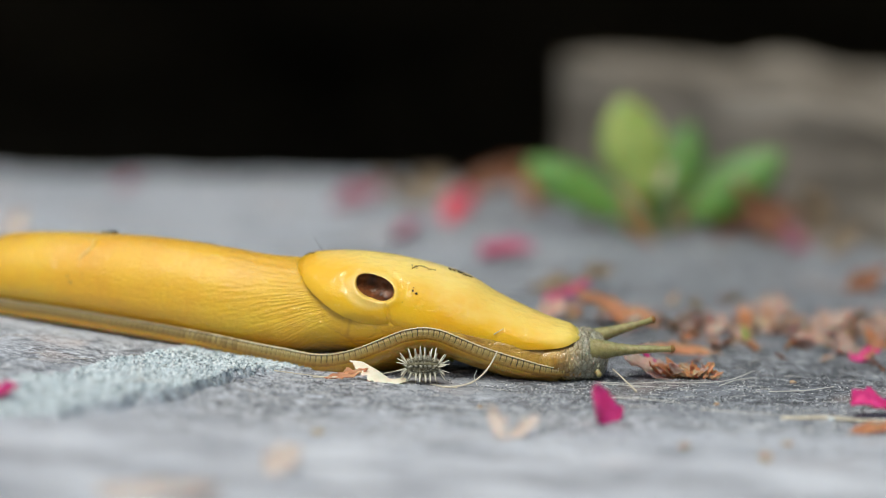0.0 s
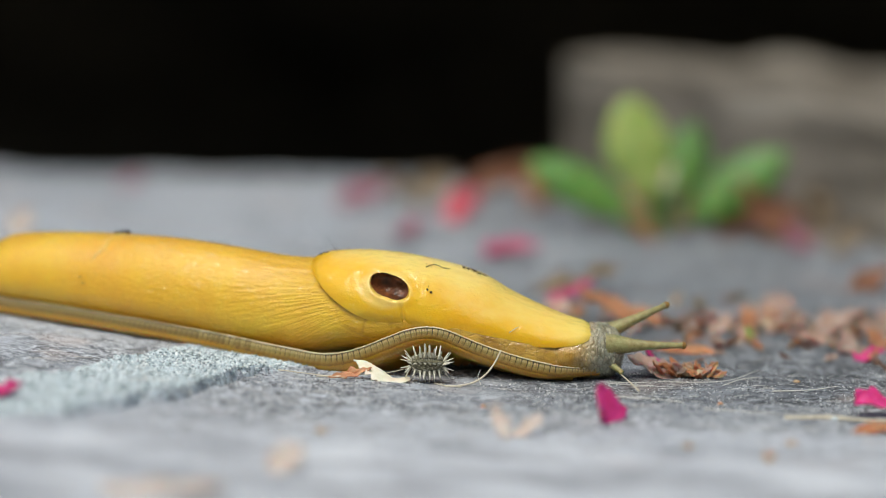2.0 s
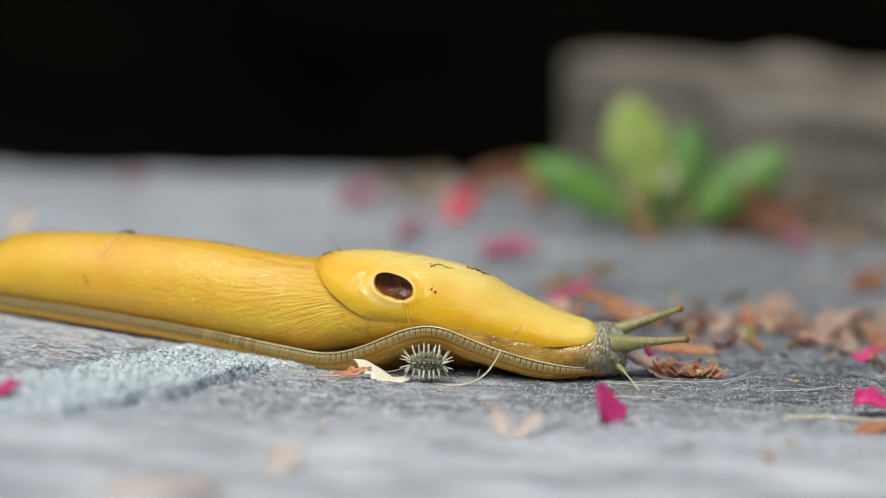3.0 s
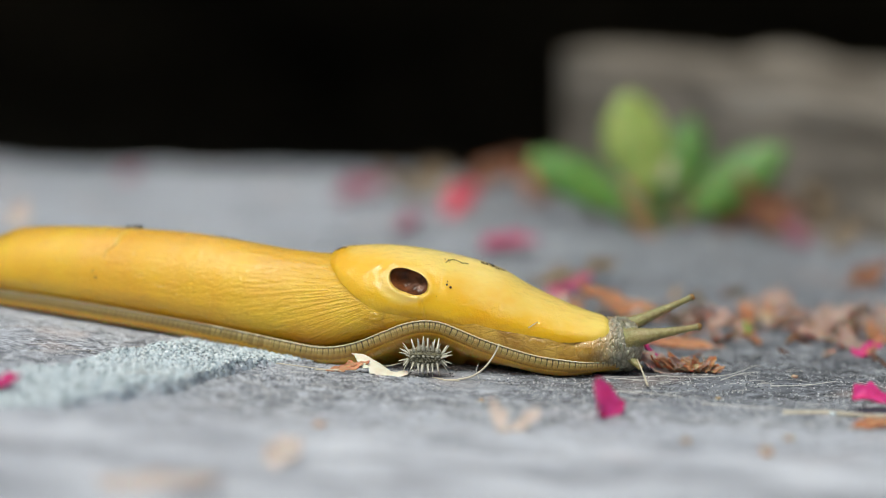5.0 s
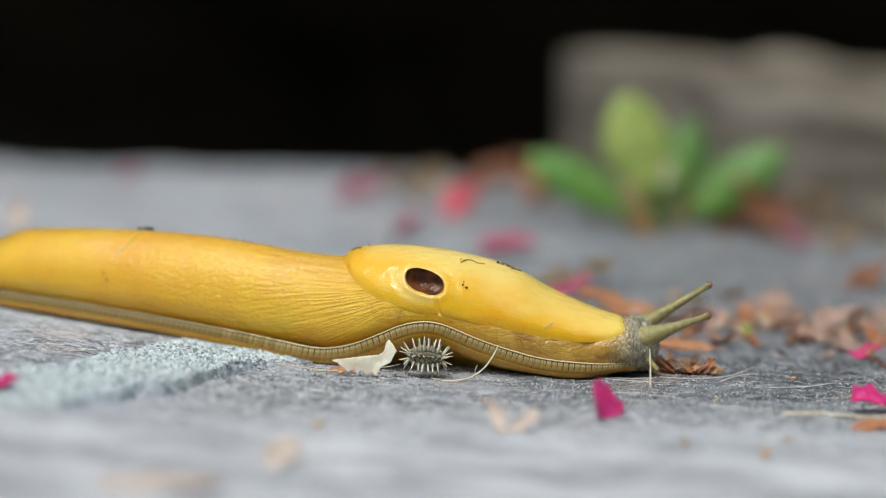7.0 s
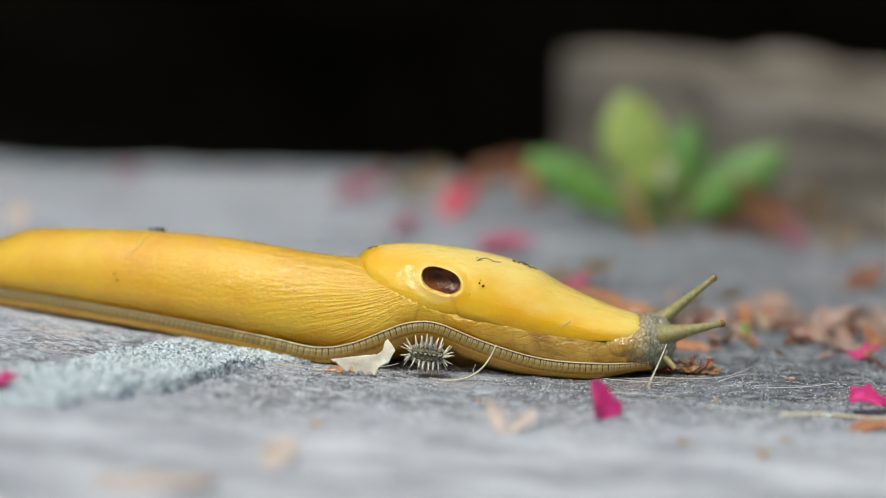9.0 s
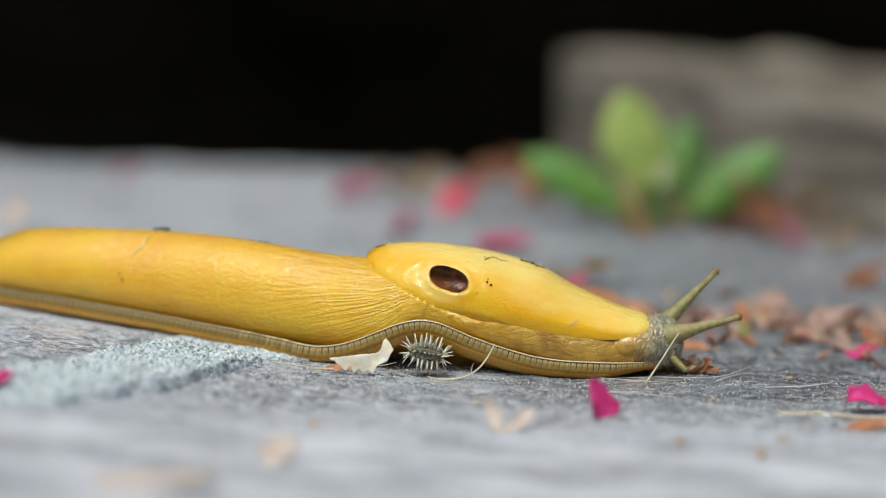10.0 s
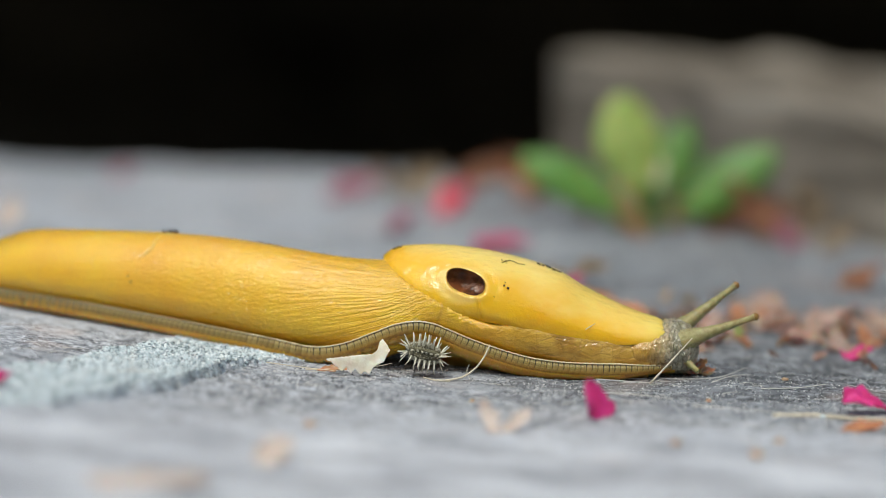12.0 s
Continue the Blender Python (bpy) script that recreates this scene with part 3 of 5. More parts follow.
def section(x, a, top, low, wide):
    """A point of the skin at x, at the angle a round the body (0 near side, pi far side)."""
    mid = low + waist(x) * (top - low)
    if 0 <= a <= math.pi:
        c = math.cos(a)
        y, z = -wide * math.copysign(abs(c) ** 1.25, c), mid + (top - mid) * math.sin(a) ** 0.92
    else:
        up = step(x, -0.014, -0.002)
        c = math.cos(a)
        c = math.copysign(abs(c) ** (0.8 - 0.4 * up), c)
        y, z = -wide * c * (1 - 0.1 * math.sin(a) ** 2), mid + span(x, mid, low) * math.sin(a)
    return Vector((x, mid_y(x) + y, z))


def skin(x, a, out=0.0):
    top, low, wide = curve(x, TOP), curve(x, RIMZ), curve(x, WIDTH) * (0.97 + 0.015 * step(x, -0.03, -0.02) - 0.08 * step(x, 0.024, 0.031))
    p = section(x, a, top + out, low, wide + out)
    if x > -0.0165:  # under the mantle the flesh lies deeper
        deep = 0.0065 * step(p.z - curve(x, MANTLE_EDGE), 0.0018, 0.0046) * step(x, -0.0165, -0.0095)
        mid = Vector((x, mid_y(x), low + 0.3 * (top - low)))
        p = p + (mid - p).normalized() * min(deep, 0.7 * (mid - p).length)
    return p


def gone(u, k):
    """How far the skin that was at u has gone along the body's way at time k."""
    w = step(u, -0.032, -0.012)
    tail = 0.32 + 0.68 * step(u, -0.094, -0.070)
    return (REAR_GO[k] * tail * (1 - w) + FRONT_GO[k] * w) / 1000


def base_at(k):
    x = BASE_X + gone(BASE_X, k)
    return Vector((x, near_y(x), ground_base(x)))


def ground_base(x):
    return 0.025 * bend(x)


HOME = Vector((BASE_X, near_y(BASE_X), ground_base(BASE_X)))


def local(points):
    return [Vector(p) - HOME for p in points]


def ride(u, k, lift=0.0, lean=0.0):
    """The pose, in the slug's space, of a rigid piece of skin whose middle was at u."""
    x = u + gone(u, k)
    a = Vector((u, near_y(u), ground_base(u)))
    b = Vector((x, near_y(x), ground_base(x) + lift))
    turn = math.atan(near_slope(x)) - math.atan(near_slope(u))
    m = Matrix.Translation(b) @ Matrix.Rotation(turn, 4, "Z") @ Matrix.Rotation(lean, 4, "Y") @ Matrix.Translation(-a)
    return Matrix.Translation(-base_at(k)) @ m @ Matrix.Translation(HOME)


MOVES = []


def keyed(ob, rows):
    MOVES.append((ob, rows))
    return ob


def body_ring(xa, xb, n, over, sides=56):
    """A length of the body's skin; its ends run on a little, sunk under the neighbours."""
    xs = [xa - over, xa - over * 0.4] + [xa + (xb - xa) * i / n for i in range(n + 1)] + [xb + over * 0.4, xb + over]
    sunk = [-0.00022, -0.00006] + [0.0] * (n + 1) + [-0.00006, -0.00022]
    lo, hi = radians(-66), radians(246)
    verts, m = [], sides + 1
    for x, s in zip(xs, sunk):
        verts += [skin(x, lo + (hi - lo) * j / sides, s) for j in range(m)]
    faces = [(i * m + j, (i + 1) * m + j, (i + 1) * m + j + 1, i * m + j + 1) for i in range(len(xs) - 1) for j in range(sides)]
    normals, e = [], 0.0002
    for x in xs:
        for j in range(m):
            a = lo + (hi - lo) * j / sides
            du, dv = skin(x + e, a) - skin(x - e, a), skin(x, a + 0.02) - skin(x, a - 0.02)
            normals.append(dv.cross(du).normalized())
    return local(verts), faces, normals


def skin_mesh(name, ring):
    me = mesh_of(name, ring[0], ring[1], SKIN)
    me.normals_split_custom_set_from_vertices([tuple(-n) for n in ring[2]])
    return me


def rim_slope(x):
    return (curve(x + 0.001, RIMZ) - curve(x - 0.001, RIMZ)) / 0.002


def build_slug():
    slug = new("slug")
    slug.matrix_basis = Matrix.Translation(HOME)
    tagged(slug, "bright yellow banana slug creeping over a bur with raised tentacles", "slug")
    keyed(slug, [Matrix.Translation(base_at(k)) for k in range(len(TIMES))])

    # hind body: one long rigid length that closes to the tail
    ring = body_ring(-0.070, -0.032, 70, 0.0012, 72)
    hind = part("hind_body", skin_mesh("hind_body", ring), slug, "long yellow finely wrinkled hind body")
    ring = body_ring(-0.1235, -0.094, 40, 0.0012, 72)
    tail = part("tail", skin_mesh("tail", ring), slug, "tapering yellow tail")
    keyed(tail, [ride(-0.094, k) for k in range(len(TIMES))])
    for i in range(16):
        xa = -0.094 + 0.0015 * i
        ring = body_ring(xa, xa + 0.0015, 2, 0.001, 64)
        ob = part("body_segment", skin_mesh("body_segment", ring), slug)
        keyed(ob, [ride(xa + 0.00075, k) for k in range(len(TIMES))])
    rnd = random.Random(5)
    for x, a, size, n in ((-0.0585, 90, 0.00055, 10), (-0.0375, 88, 0.0003, 6), (-0.0405, 90, 0.0002, 4), (-0.0660, 10, 0.0003, 4), (-0.0630, 18, 0.00015, 2)):
        verts, faces = [], []
        for i in range(n):
            p = skin(x + rnd.uniform(-1, 1) * 0.00016 * n, radians(a + rnd.uniform(-4, 4)), 0.0002 + 0.0003 * rnd.random() * (size > 0.0005))
            crumb(verts, faces, p, size * rnd.uniform(0.4, 1.0), rnd)
        part("dirt_crumb", mesh_of("dirt_crumb", local(verts), faces, DIRT, smooth=False), hind, "dark crumbs of dirt")
    pts = [skin(-0.0585 - 0.0055 * (i / 12) + 0.0004 * math.sin(i), radians(88 - 58 * i / 12), 0.00002) for i in range(13)]
    part("pale_crease", mesh_of("pale_crease", *[local(q) if i == 0 else q for i, q in enumerate(tube(pts, lambda q: 0.00008 + 0.00022 * math.sin(math.pi * q), 6))], RIM), hind, "thin pale crease in the skin")
    # the stretching waist and the flanks below the mantle
    cuts = [-0.032 + 0.0012 * i for i in range(17)] + [-0.0118 + 0.00125 * i for i in range(36)]
    for xa, xb in zip(cuts, cuts[1:]):
        u = (xa + xb) / 2
        over = min(0.0016, xb - xa)
        ring = body_ring(xa, xb, 3, over)
        ob = part("body_segment", skin_mesh("body_segment", ring), slug)
        rows = []
        for k in range(len(TIMES)):
            x = u + gone(u, k)
            w = 0.6 * step(u, -0.018, -0.002) * (1 - 0.6 * step(u, 0.003, 0.012))
            up = w * (curve(x, RIMZ) - curve(u, RIMZ) - ground_base(x) + ground_base(u))
            up += step(u, 0.018, 0.034) * HEAD_UP[k] * 0.0006
            rows.append(ride(u, k, up, 0.0))
        keyed(ob, rows)

    build_mantle(slug)
    build_fringe(slug)
    build_head(slug)


def mantle_point(x, s, out=0.0):
    """A point of the mantle: s from 0 at its near edge over the back to 1 at the far edge."""
    top, low, wide = curve(x, MANTLE_TOP), curve(x, RIMZ), curve(x, WIDTH) * 0.985 + 0.00025 + 0.0001 * step(x, -0.016, -0.011) * (1 - step(x, 0.003, 0.010))
    edge = min(max(curve(x, MANTLE_EDGE), low + 0.0003), top - 0.00005)
    mid = low + waist(x) * (top - low)
    if edge >= mid:
        a = math.asin(min(((edge - mid) / (top - mid)) ** (1 / 0.92), 1.0))
    else:
        a = -math.asin(min((mid - edge) / span(x, mid, low), 1.0))
    ang = a + (math.pi - 2 * a) * s
    rim = min(s, 1 - s) * (math.pi - 2 * a) * 0.011
    end = min(x - MANTLE_TOP[0][0], MANTLE_TOP[-1][0] - x)
    tuck = 0.0006 * (1 - math.sqrt(step(min(rim, end), -0.00002, 0.0028)))
    return section(x, ang, top + out - tuck, low, wide + out - tuck)


def hole_distance(p):
    dx, dz = (p.x - HOLE[0]) / 0.0037, (p.z - HOLE[1]) / 0.0022
    dz += 0.34 * dx
    return (abs(dx) ** 2.35 + abs(dz) ** 2.35) ** (1 / 2.35)


def build_mantle(slug):
    x0, x1 = MANTLE_TOP[0][0] + 0.00002, MANTLE_TOP[-1][0] - 0.00002

    def fn(u, v):
        x = x0 + (x1 - x0) * (u + 0.035 * math.sin(2 * math.pi * u) * -1)
        p = mantle_point(x, v)
        if v < 0.55:
            r = hole_distance(p)
            if r < 2.2:
                rim = 0.00004 * math.exp(-((r - 1.16) / 0.16) ** 2)
                moat = -0.00008 * math.exp(-((r - 1.55) / 0.25) ** 2)
                deep = 0.0046 * (1 - step(r, 0.90, 1.04) ** 0.8)
                p = p + Vector((0, 1, 0)) * (deep - rim - moat)
            slit = abs(p.x - HOLE[0] - 0.0016 - 0.25 * (HOLE[1] - p.z))
            if p.z < HOLE[1] - 0.002:
                p = p + Vector((0, 1, 0)) * 0.0004 * math.exp(-(slit / 0.0003) ** 2)
        return p

    verts, faces = lattice(fn, 280, 180)
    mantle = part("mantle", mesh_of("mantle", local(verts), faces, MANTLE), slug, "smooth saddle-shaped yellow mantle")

    def wall_y(z):
        return min((mantle_point(HOLE[0], i / 300) for i in range(150)), key=lambda p: abs(p.z - z)).y

    middle = wall_y(HOLE[1])
    lean = (wall_y(HOLE[1] + 0.002) - wall_y(HOLE[1] - 0.002)) / 0.004

    def cup(u, v):
        r, a = 1.08 * u, 2 * math.pi * v
        dx, dz = math.cos(a), math.sin(a)
        k = r / (abs(dx) ** 2.35 + abs(dz) ** 2.35) ** (1 / 2.35)
        x, z = HOLE[0] + dx * k * 0.0037, HOLE[1] + (dz * k - 0.34 * dx * k) * 0.0022
        # a deep dark hollow on one side, a wet fold on the other
        fold = 0.0013 * math.exp(-((dx * k - 0.45) / 0.38) ** 2 - ((dz * k + 0.25) / 0.6) ** 2)
        lump = 0.0004 * noise.noise((x * 600, z * 600, 1))
        return Vector((x, middle + lean * (z - HOLE[1]) + 0.0022 + 0.0022 * (1 - r ** 3) - fold + lump, z))

    verts, faces = lattice(cup, 20, 48, True)
    part("breathing_pore", mesh_of("breathing_pore", local(verts), faces, CUP), mantle, "dark brown wet breathing pore")
    rows = []
    for k in range(len(TIMES)):
        a, b = MANTLE_REAR[k] / 1000, MANTLE_TIP[k] / 1000
        u = 0.012
        rows.append(ride(u, k, a + (b - a) * 0.55, -math.atan((b - a) / 0.05)))
    keyed(mantle, rows)
    pts = [mantle_point(0.0205 + 0.0018 * s, 0.065 + 0.05 * s, 0.00032) for s in (0, 0.5, 1)]
    part("hair", mesh_of("hair", *[local(q) if i == 0 else q for i, q in enumerate(tube(pts, 0.0001, 5, 0.5))], FIBRE), mantle, "short pale hair stuck to the mantle")
    for x, s0 in ((0.0042, 0.355), (0.0115, 0.425)):
        pts = [mantle_point(x + 0.0045 * i / 10, s0 + 0.045 * math.sin(i * 0.45) * (i < 8) * 0.6 + 0.004 * i * 0.5, 0.00012) for i in range(11)]
        part("dirt_thread", mesh_of("dirt_thread", *[local(q) if i == 0 else q for i, q in enumerate(tube(pts, 0.00008, 5, 0.7))], DIRT), mantle, "thin thread of dirt")
    pts = [mantle_point(-0.0135, 0.45) + Vector((-0.0022 * q, -0.0002, 0.0030 * q)) for q in (0, 0.5, 1)]
    part("hair", mesh_of("hair", *[local(q) if i == 0 else q for i, q in enumerate(tube(pts, 0.00004, 4, 0.5))], DIRT), mantle, "fine dark hair stuck to the mantle")
    # crumbs of dirt on the back
    rnd = random.Random(4)
    for x, s, size, n in ((-0.0165, 0.42, 0.00035, 6), (0.0052, 0.37, 0.00022, 6), (0.0050, 0.215, 0.00042, 2), (0.0026, 0.165, 0.00018, 1), (0.0049, 0.24, 0.00018, 1), (0.013, 0.43, 0.0003, 9), (0.0145, 0.44, 0.00025, 8)):
        verts, faces = [], []
        for i in range(n):
            p = mantle_point(x + rnd.uniform(-1, 1) * 0.0002 * n, s + rnd.uniform(-0.012, 0.012), 0.0001)
            crumb(verts, faces, p, size * rnd.uniform(0.4, 1.0), rnd)
        part("dirt_crumb", mesh_of("dirt_crumb", local(verts), faces, DIRT, smooth=False), mantle, "dark crumbs of dirt")


def crumb(verts, faces, p, size, rnd):
    """One rough grain."""
    k = len(verts)
    axes = [Vector((rnd.uniform(-1, 1), rnd.uniform(-1, 1), rnd.uniform(-1, 1))).normalized() for _ in range(2)]
    c = axes[0].cross(axes[1]).normalized()
    a, b = axes[0], c.cross(axes[0])
    s = [size * rnd.uniform(0.6, 1.2) for _ in range(6)]
    verts += [p + a * s[0], p - a * s[1], p + b * s[2], p - b * s[3], p + c * s[4], p - c * s[5]]
    faces += [(k + i, k + j, k + m) for i, j, m in ((0, 2, 4), (2, 1, 4), (1, 3, 4), (3, 0, 4), (2, 0, 5), (1, 2, 5), (3, 1, 5), (0, 3, 5))]


def lobe_mesh(seed, faint):
    """One lobe of the foot fringe: a thin lip, a crease, then a low rounded pad."""
    rnd = random.Random(seed)
    wide = 0.00108
    prof = [(-0.0022, -0.0001), (-0.0004, 0.0003), (0.00008, 0.00036), (0.00024, 0.00026), (0.00026, 0.00014), (0.0001, 0.00002), (0.00012, -0.0001), (0.00026, -0.00032), (0.00036, -0.0007), (0.0004, -0.0011), (0.00036, -0.0015), (0.00024, -0.0019), (-0.0001, -0.0024)]
    swell = 0.00003 if faint else rnd.uniform(0.00004, 0.00007)
    verts, faces = [], []
    cross = (-0.58, -0.45, -0.25, 0.0, 0.2, 0.34, 0.46, 0.58)
    for cx in cross:
        co = swell * (math.cos(2.6 * (cx + 0.1)) - 0.5)
        jig = rnd.uniform(-0.00005, 0.00005)
        for i, (py, pz) in enumerate(prof):
            verts.append((cx * wide, -(py + co * (1 if i > 5 else 0.4)), pz + jig * (0 < i < 5)))
    n = len(prof)
    for i in range(len(cross) - 1):
        for j in range(n - 1):
            faces.append((i * n + j, i * n + j + 1, (i + 1) * n + j + 1, (i + 1) * n + j))
    return mesh_of("fringe_lobe", verts, faces, LOBE_FAINT if faint else LOBE)


def fringe_pose(u, k, drop=0.0, inward=0.0):
    x = u + gone(u, k)
    y = near_y(x) + inward
    fr = step(u, 0.026, 0.037)
    z = curve(x, RIMZ) + fr * 0.0003 * HEAD_UP[k] - drop
    m = Matrix.Translation((x, y, z)) @ Matrix.Rotation(math.atan(near_slope(x)), 4, "Z") @ Matrix.Rotation(-math.atan(rim_slope(x)), 4, "Y")
    return Matrix.Translation(-base_at(k)) @ m


def sole_mesh(length, belly=0.0):
    """A short length of the foot under the fringe, right across the body."""
    prof = [(0.0004, -0.0004), (-0.0001, -0.0014), (-0.0002, -0.0021), (0.0002, -0.0028 - 0.05 * belly), (0.0011, -0.0032 - 0.13 * belly), (0.003, -0.0035 - 0.22 * belly), (0.006, -0.0037 - 0.4 * belly), (0.009, -0.0036 - belly), (0.015, -0.0036 - belly), (0.018, -0.0034 - 0.6 * belly), (0.0195, -0.0025), (0.0197, 0.0)]
    verts, faces = [], []
    xs = [-0.62, -0.5, -0.25, 0, 0.25, 0.5, 0.62]
    sunk = [0.00004, 0, 0, 0, 0, 0, 0.00004]
    for cx, s in zip(xs, sunk):
        verts += [(cx * length, y + s, z + s) for y, z in prof]
    n = len(prof)
    faces = [(i * n + j, i * n + j + 1, (i + 1) * n + j + 1, (i + 1) * n + j) for i in range(len(xs) - 1) for j in range(n - 1)]
    return mesh_of("sole_segment", verts, faces, SOLE)


def build_fringe(slug):
    lobes, faint = [lobe_mesh(i, False) for i in range(11)], [lobe_mesh(i + 40, True) for i in range(11)]
    rnd = random.Random(31)
    n = 132
    for i in range(n):
        u = -0.1045 + 0.00108 * i
        soft = rnd.random() > step(u, -0.048, -0.022)
        ob = part("fringe_lobe", (faint if soft else lobes)[i * 5 % 11], slug, "cream and olive fringe lobe with a dark groove" if i == 0 else "")
        small = 1 - 0.6 * step(u, 0.025, 0.0385)
        ob.scale = (1 + 0.22 * step(u, -0.036, -0.030) * (1 - step(u, -0.014, -0.008)), small, small)
        tuck = 0.0009 * (1 - step(u, -0.040, -0.027)) - 0.0004 * step(u, -0.034, -0.026) * (1 - step(u, -0.014, -0.006)) + 0.0031 * step(u, 0.029, 0.0400)
        keyed(ob, [fringe_pose(u, k, 0.0006 * (1 - small), tuck) for k in range(len(TIMES))])
    bellies = [sole_mesh(0.0014, 0.0007 * i) for i in range(7)]
    sole = bellies[0]
    short = sole_mesh(0.0009)
    places = [(-0.1035 + 0.0014 * i, sole) for i in range(90)] + [(0.0216 + 0.0009 * i, short) for i in range(19)]
    for i, (u, me) in enumerate(places):
        ob = part("sole_segment", bellies[round(6 * step(u, -0.022, -0.011) * (1 - step(u, 0.009, 0.021)))] if me is sole else me, slug, "amber edge of the foot" if i == 0 else "")
        small = 1 - 0.45 * step(u, 0.025, 0.0385)
        ob.scale = (1, 1 - 0.45 * step(u, 0.030, 0.0385), small)
        tuck = 0.0007 * (1 - step(u, -0.040, -0.027)) - 0.0003 * step(u, -0.034, -0.026) * (1 - step(u, -0.014, -0.006)) + 0.0036 * step(u, 0.027, 0.0385)
        keyed(ob, [fringe_pose(u, k, 0.0006 * (1 - small), tuck) for k in range(len(TIMES))])


FAR_TIP = ((44.1, 10.7), (43.5, 11.4), (43.5, 12.7), (44.5, 13.4), (45.9, 13.6), (47.8, 13.3), (48.7, 12.9), (51.1, 14.2), (51.6, 15.5), (52.3, 16.0),
           (53.3, 16.6), (54.5, 17.0), (55.7, 18.6), (55.9, 19.7), (56.4, 19.7), (56.4, 20.2), (57.7, 19.8), (59.6, 19.2), (61.3, 17.5))
NEAR_TIP = ((47.5, 6.0), (47.8, 5.4), (48.6, 5.7), (48.9, 5.7), (49.0, 6.6), (49.0, 7.4), (49.5, 7.8), (52.2, 9.4), (52.9, 10.0), (53.1, 10.9),
            (53.5, 12.0), (54.0, 11.9), (57.1, 10.5), (59.1, 11.5), (60.7, 11.8), (61.4, 12.4), (62.4, 13.2), (63.4, 13.0), (64.7, 12.3))
ORAL_TIP = ((33.5, 0.2), (34.8, 0.6), (35.5, 0.7), (37.0, 1.0), (37.1, 0.8), (37.4, 1.1), (37.9, 0.6), (41.1, 0.7), (42.1, 0.8), (42.9, 0.8),
            (43.9, 0.6), (44.5, 0.7), (48.2, 1.2), (49.8, 0.2), (50.7, 0.7), (51.5, 0.5), (52.2, 1.0), (53.3, 0.4), (53.8, 1.0))
HEAD_TOP = mm([(26, 8.6), (31, 8.9), (34, 9.3), (36.5, 9.9), (39, 10.0), (41, 9.3), (42.2, 8.1), (43.0, 6.4), (43.3, 4.7)])
HEAD_LOW = mm([(26, 0.6), (31, 0.0), (36, -0.5), (39, -0.4), (41, 0.1), (42.2, 1.2), (43.0, 2.8), (43.3, 4.5)])
HEAD_WIDE = mm([(26, 6.0), (28.5, 6.8), (31, 7.75), (34, 7.5), (37, 6.7), (39.5, 5.6), (41, 4.8), (42.2, 3.6), (43.0, 2.0), (43.3, 0.1)])


def along(a, b):
    return Matrix.Translation(a) @ (b - a).to_track_quat("X", "Z").to_matrix().to_4x4()


def stalk_mesh(name, length, r0, r1, mat, bulb=0.0, sides=14, rough=0.00005):
    verts, n = [], 26
    for i in range(n + 1):
        s = i / n
        x = length * s
        r = r1 + (r0 - r1) * (1 - s) ** 1.7
        if bulb:
            r = r1 + (r0 - r1) * (1 - s) ** 1.2 + (bulb - r1) * math.exp(-((s - 0.93) / 0.07) ** 2)
            if s > 0.93:
                r *= math.sqrt(max(1 - ((s - 0.93) / 0.07) ** 2, 0.0))
        for j in range(sides):
            a = 2 * math.pi * j / sides
            k = r + rough * noise.noise((x * 2500, math.cos(a) * 2, math.sin(a) * 2))
            verts.append((x, k * math.cos(a), k * math.sin(a)))
    faces = [(i * sides + j, (i + 1) * sides + j, (i + 1) * sides + (j + 1) % sides, i * sides + (j + 1) % sides) for i in range(n) for j in range(sides)]
    return mesh_of(name, verts, faces, mat)


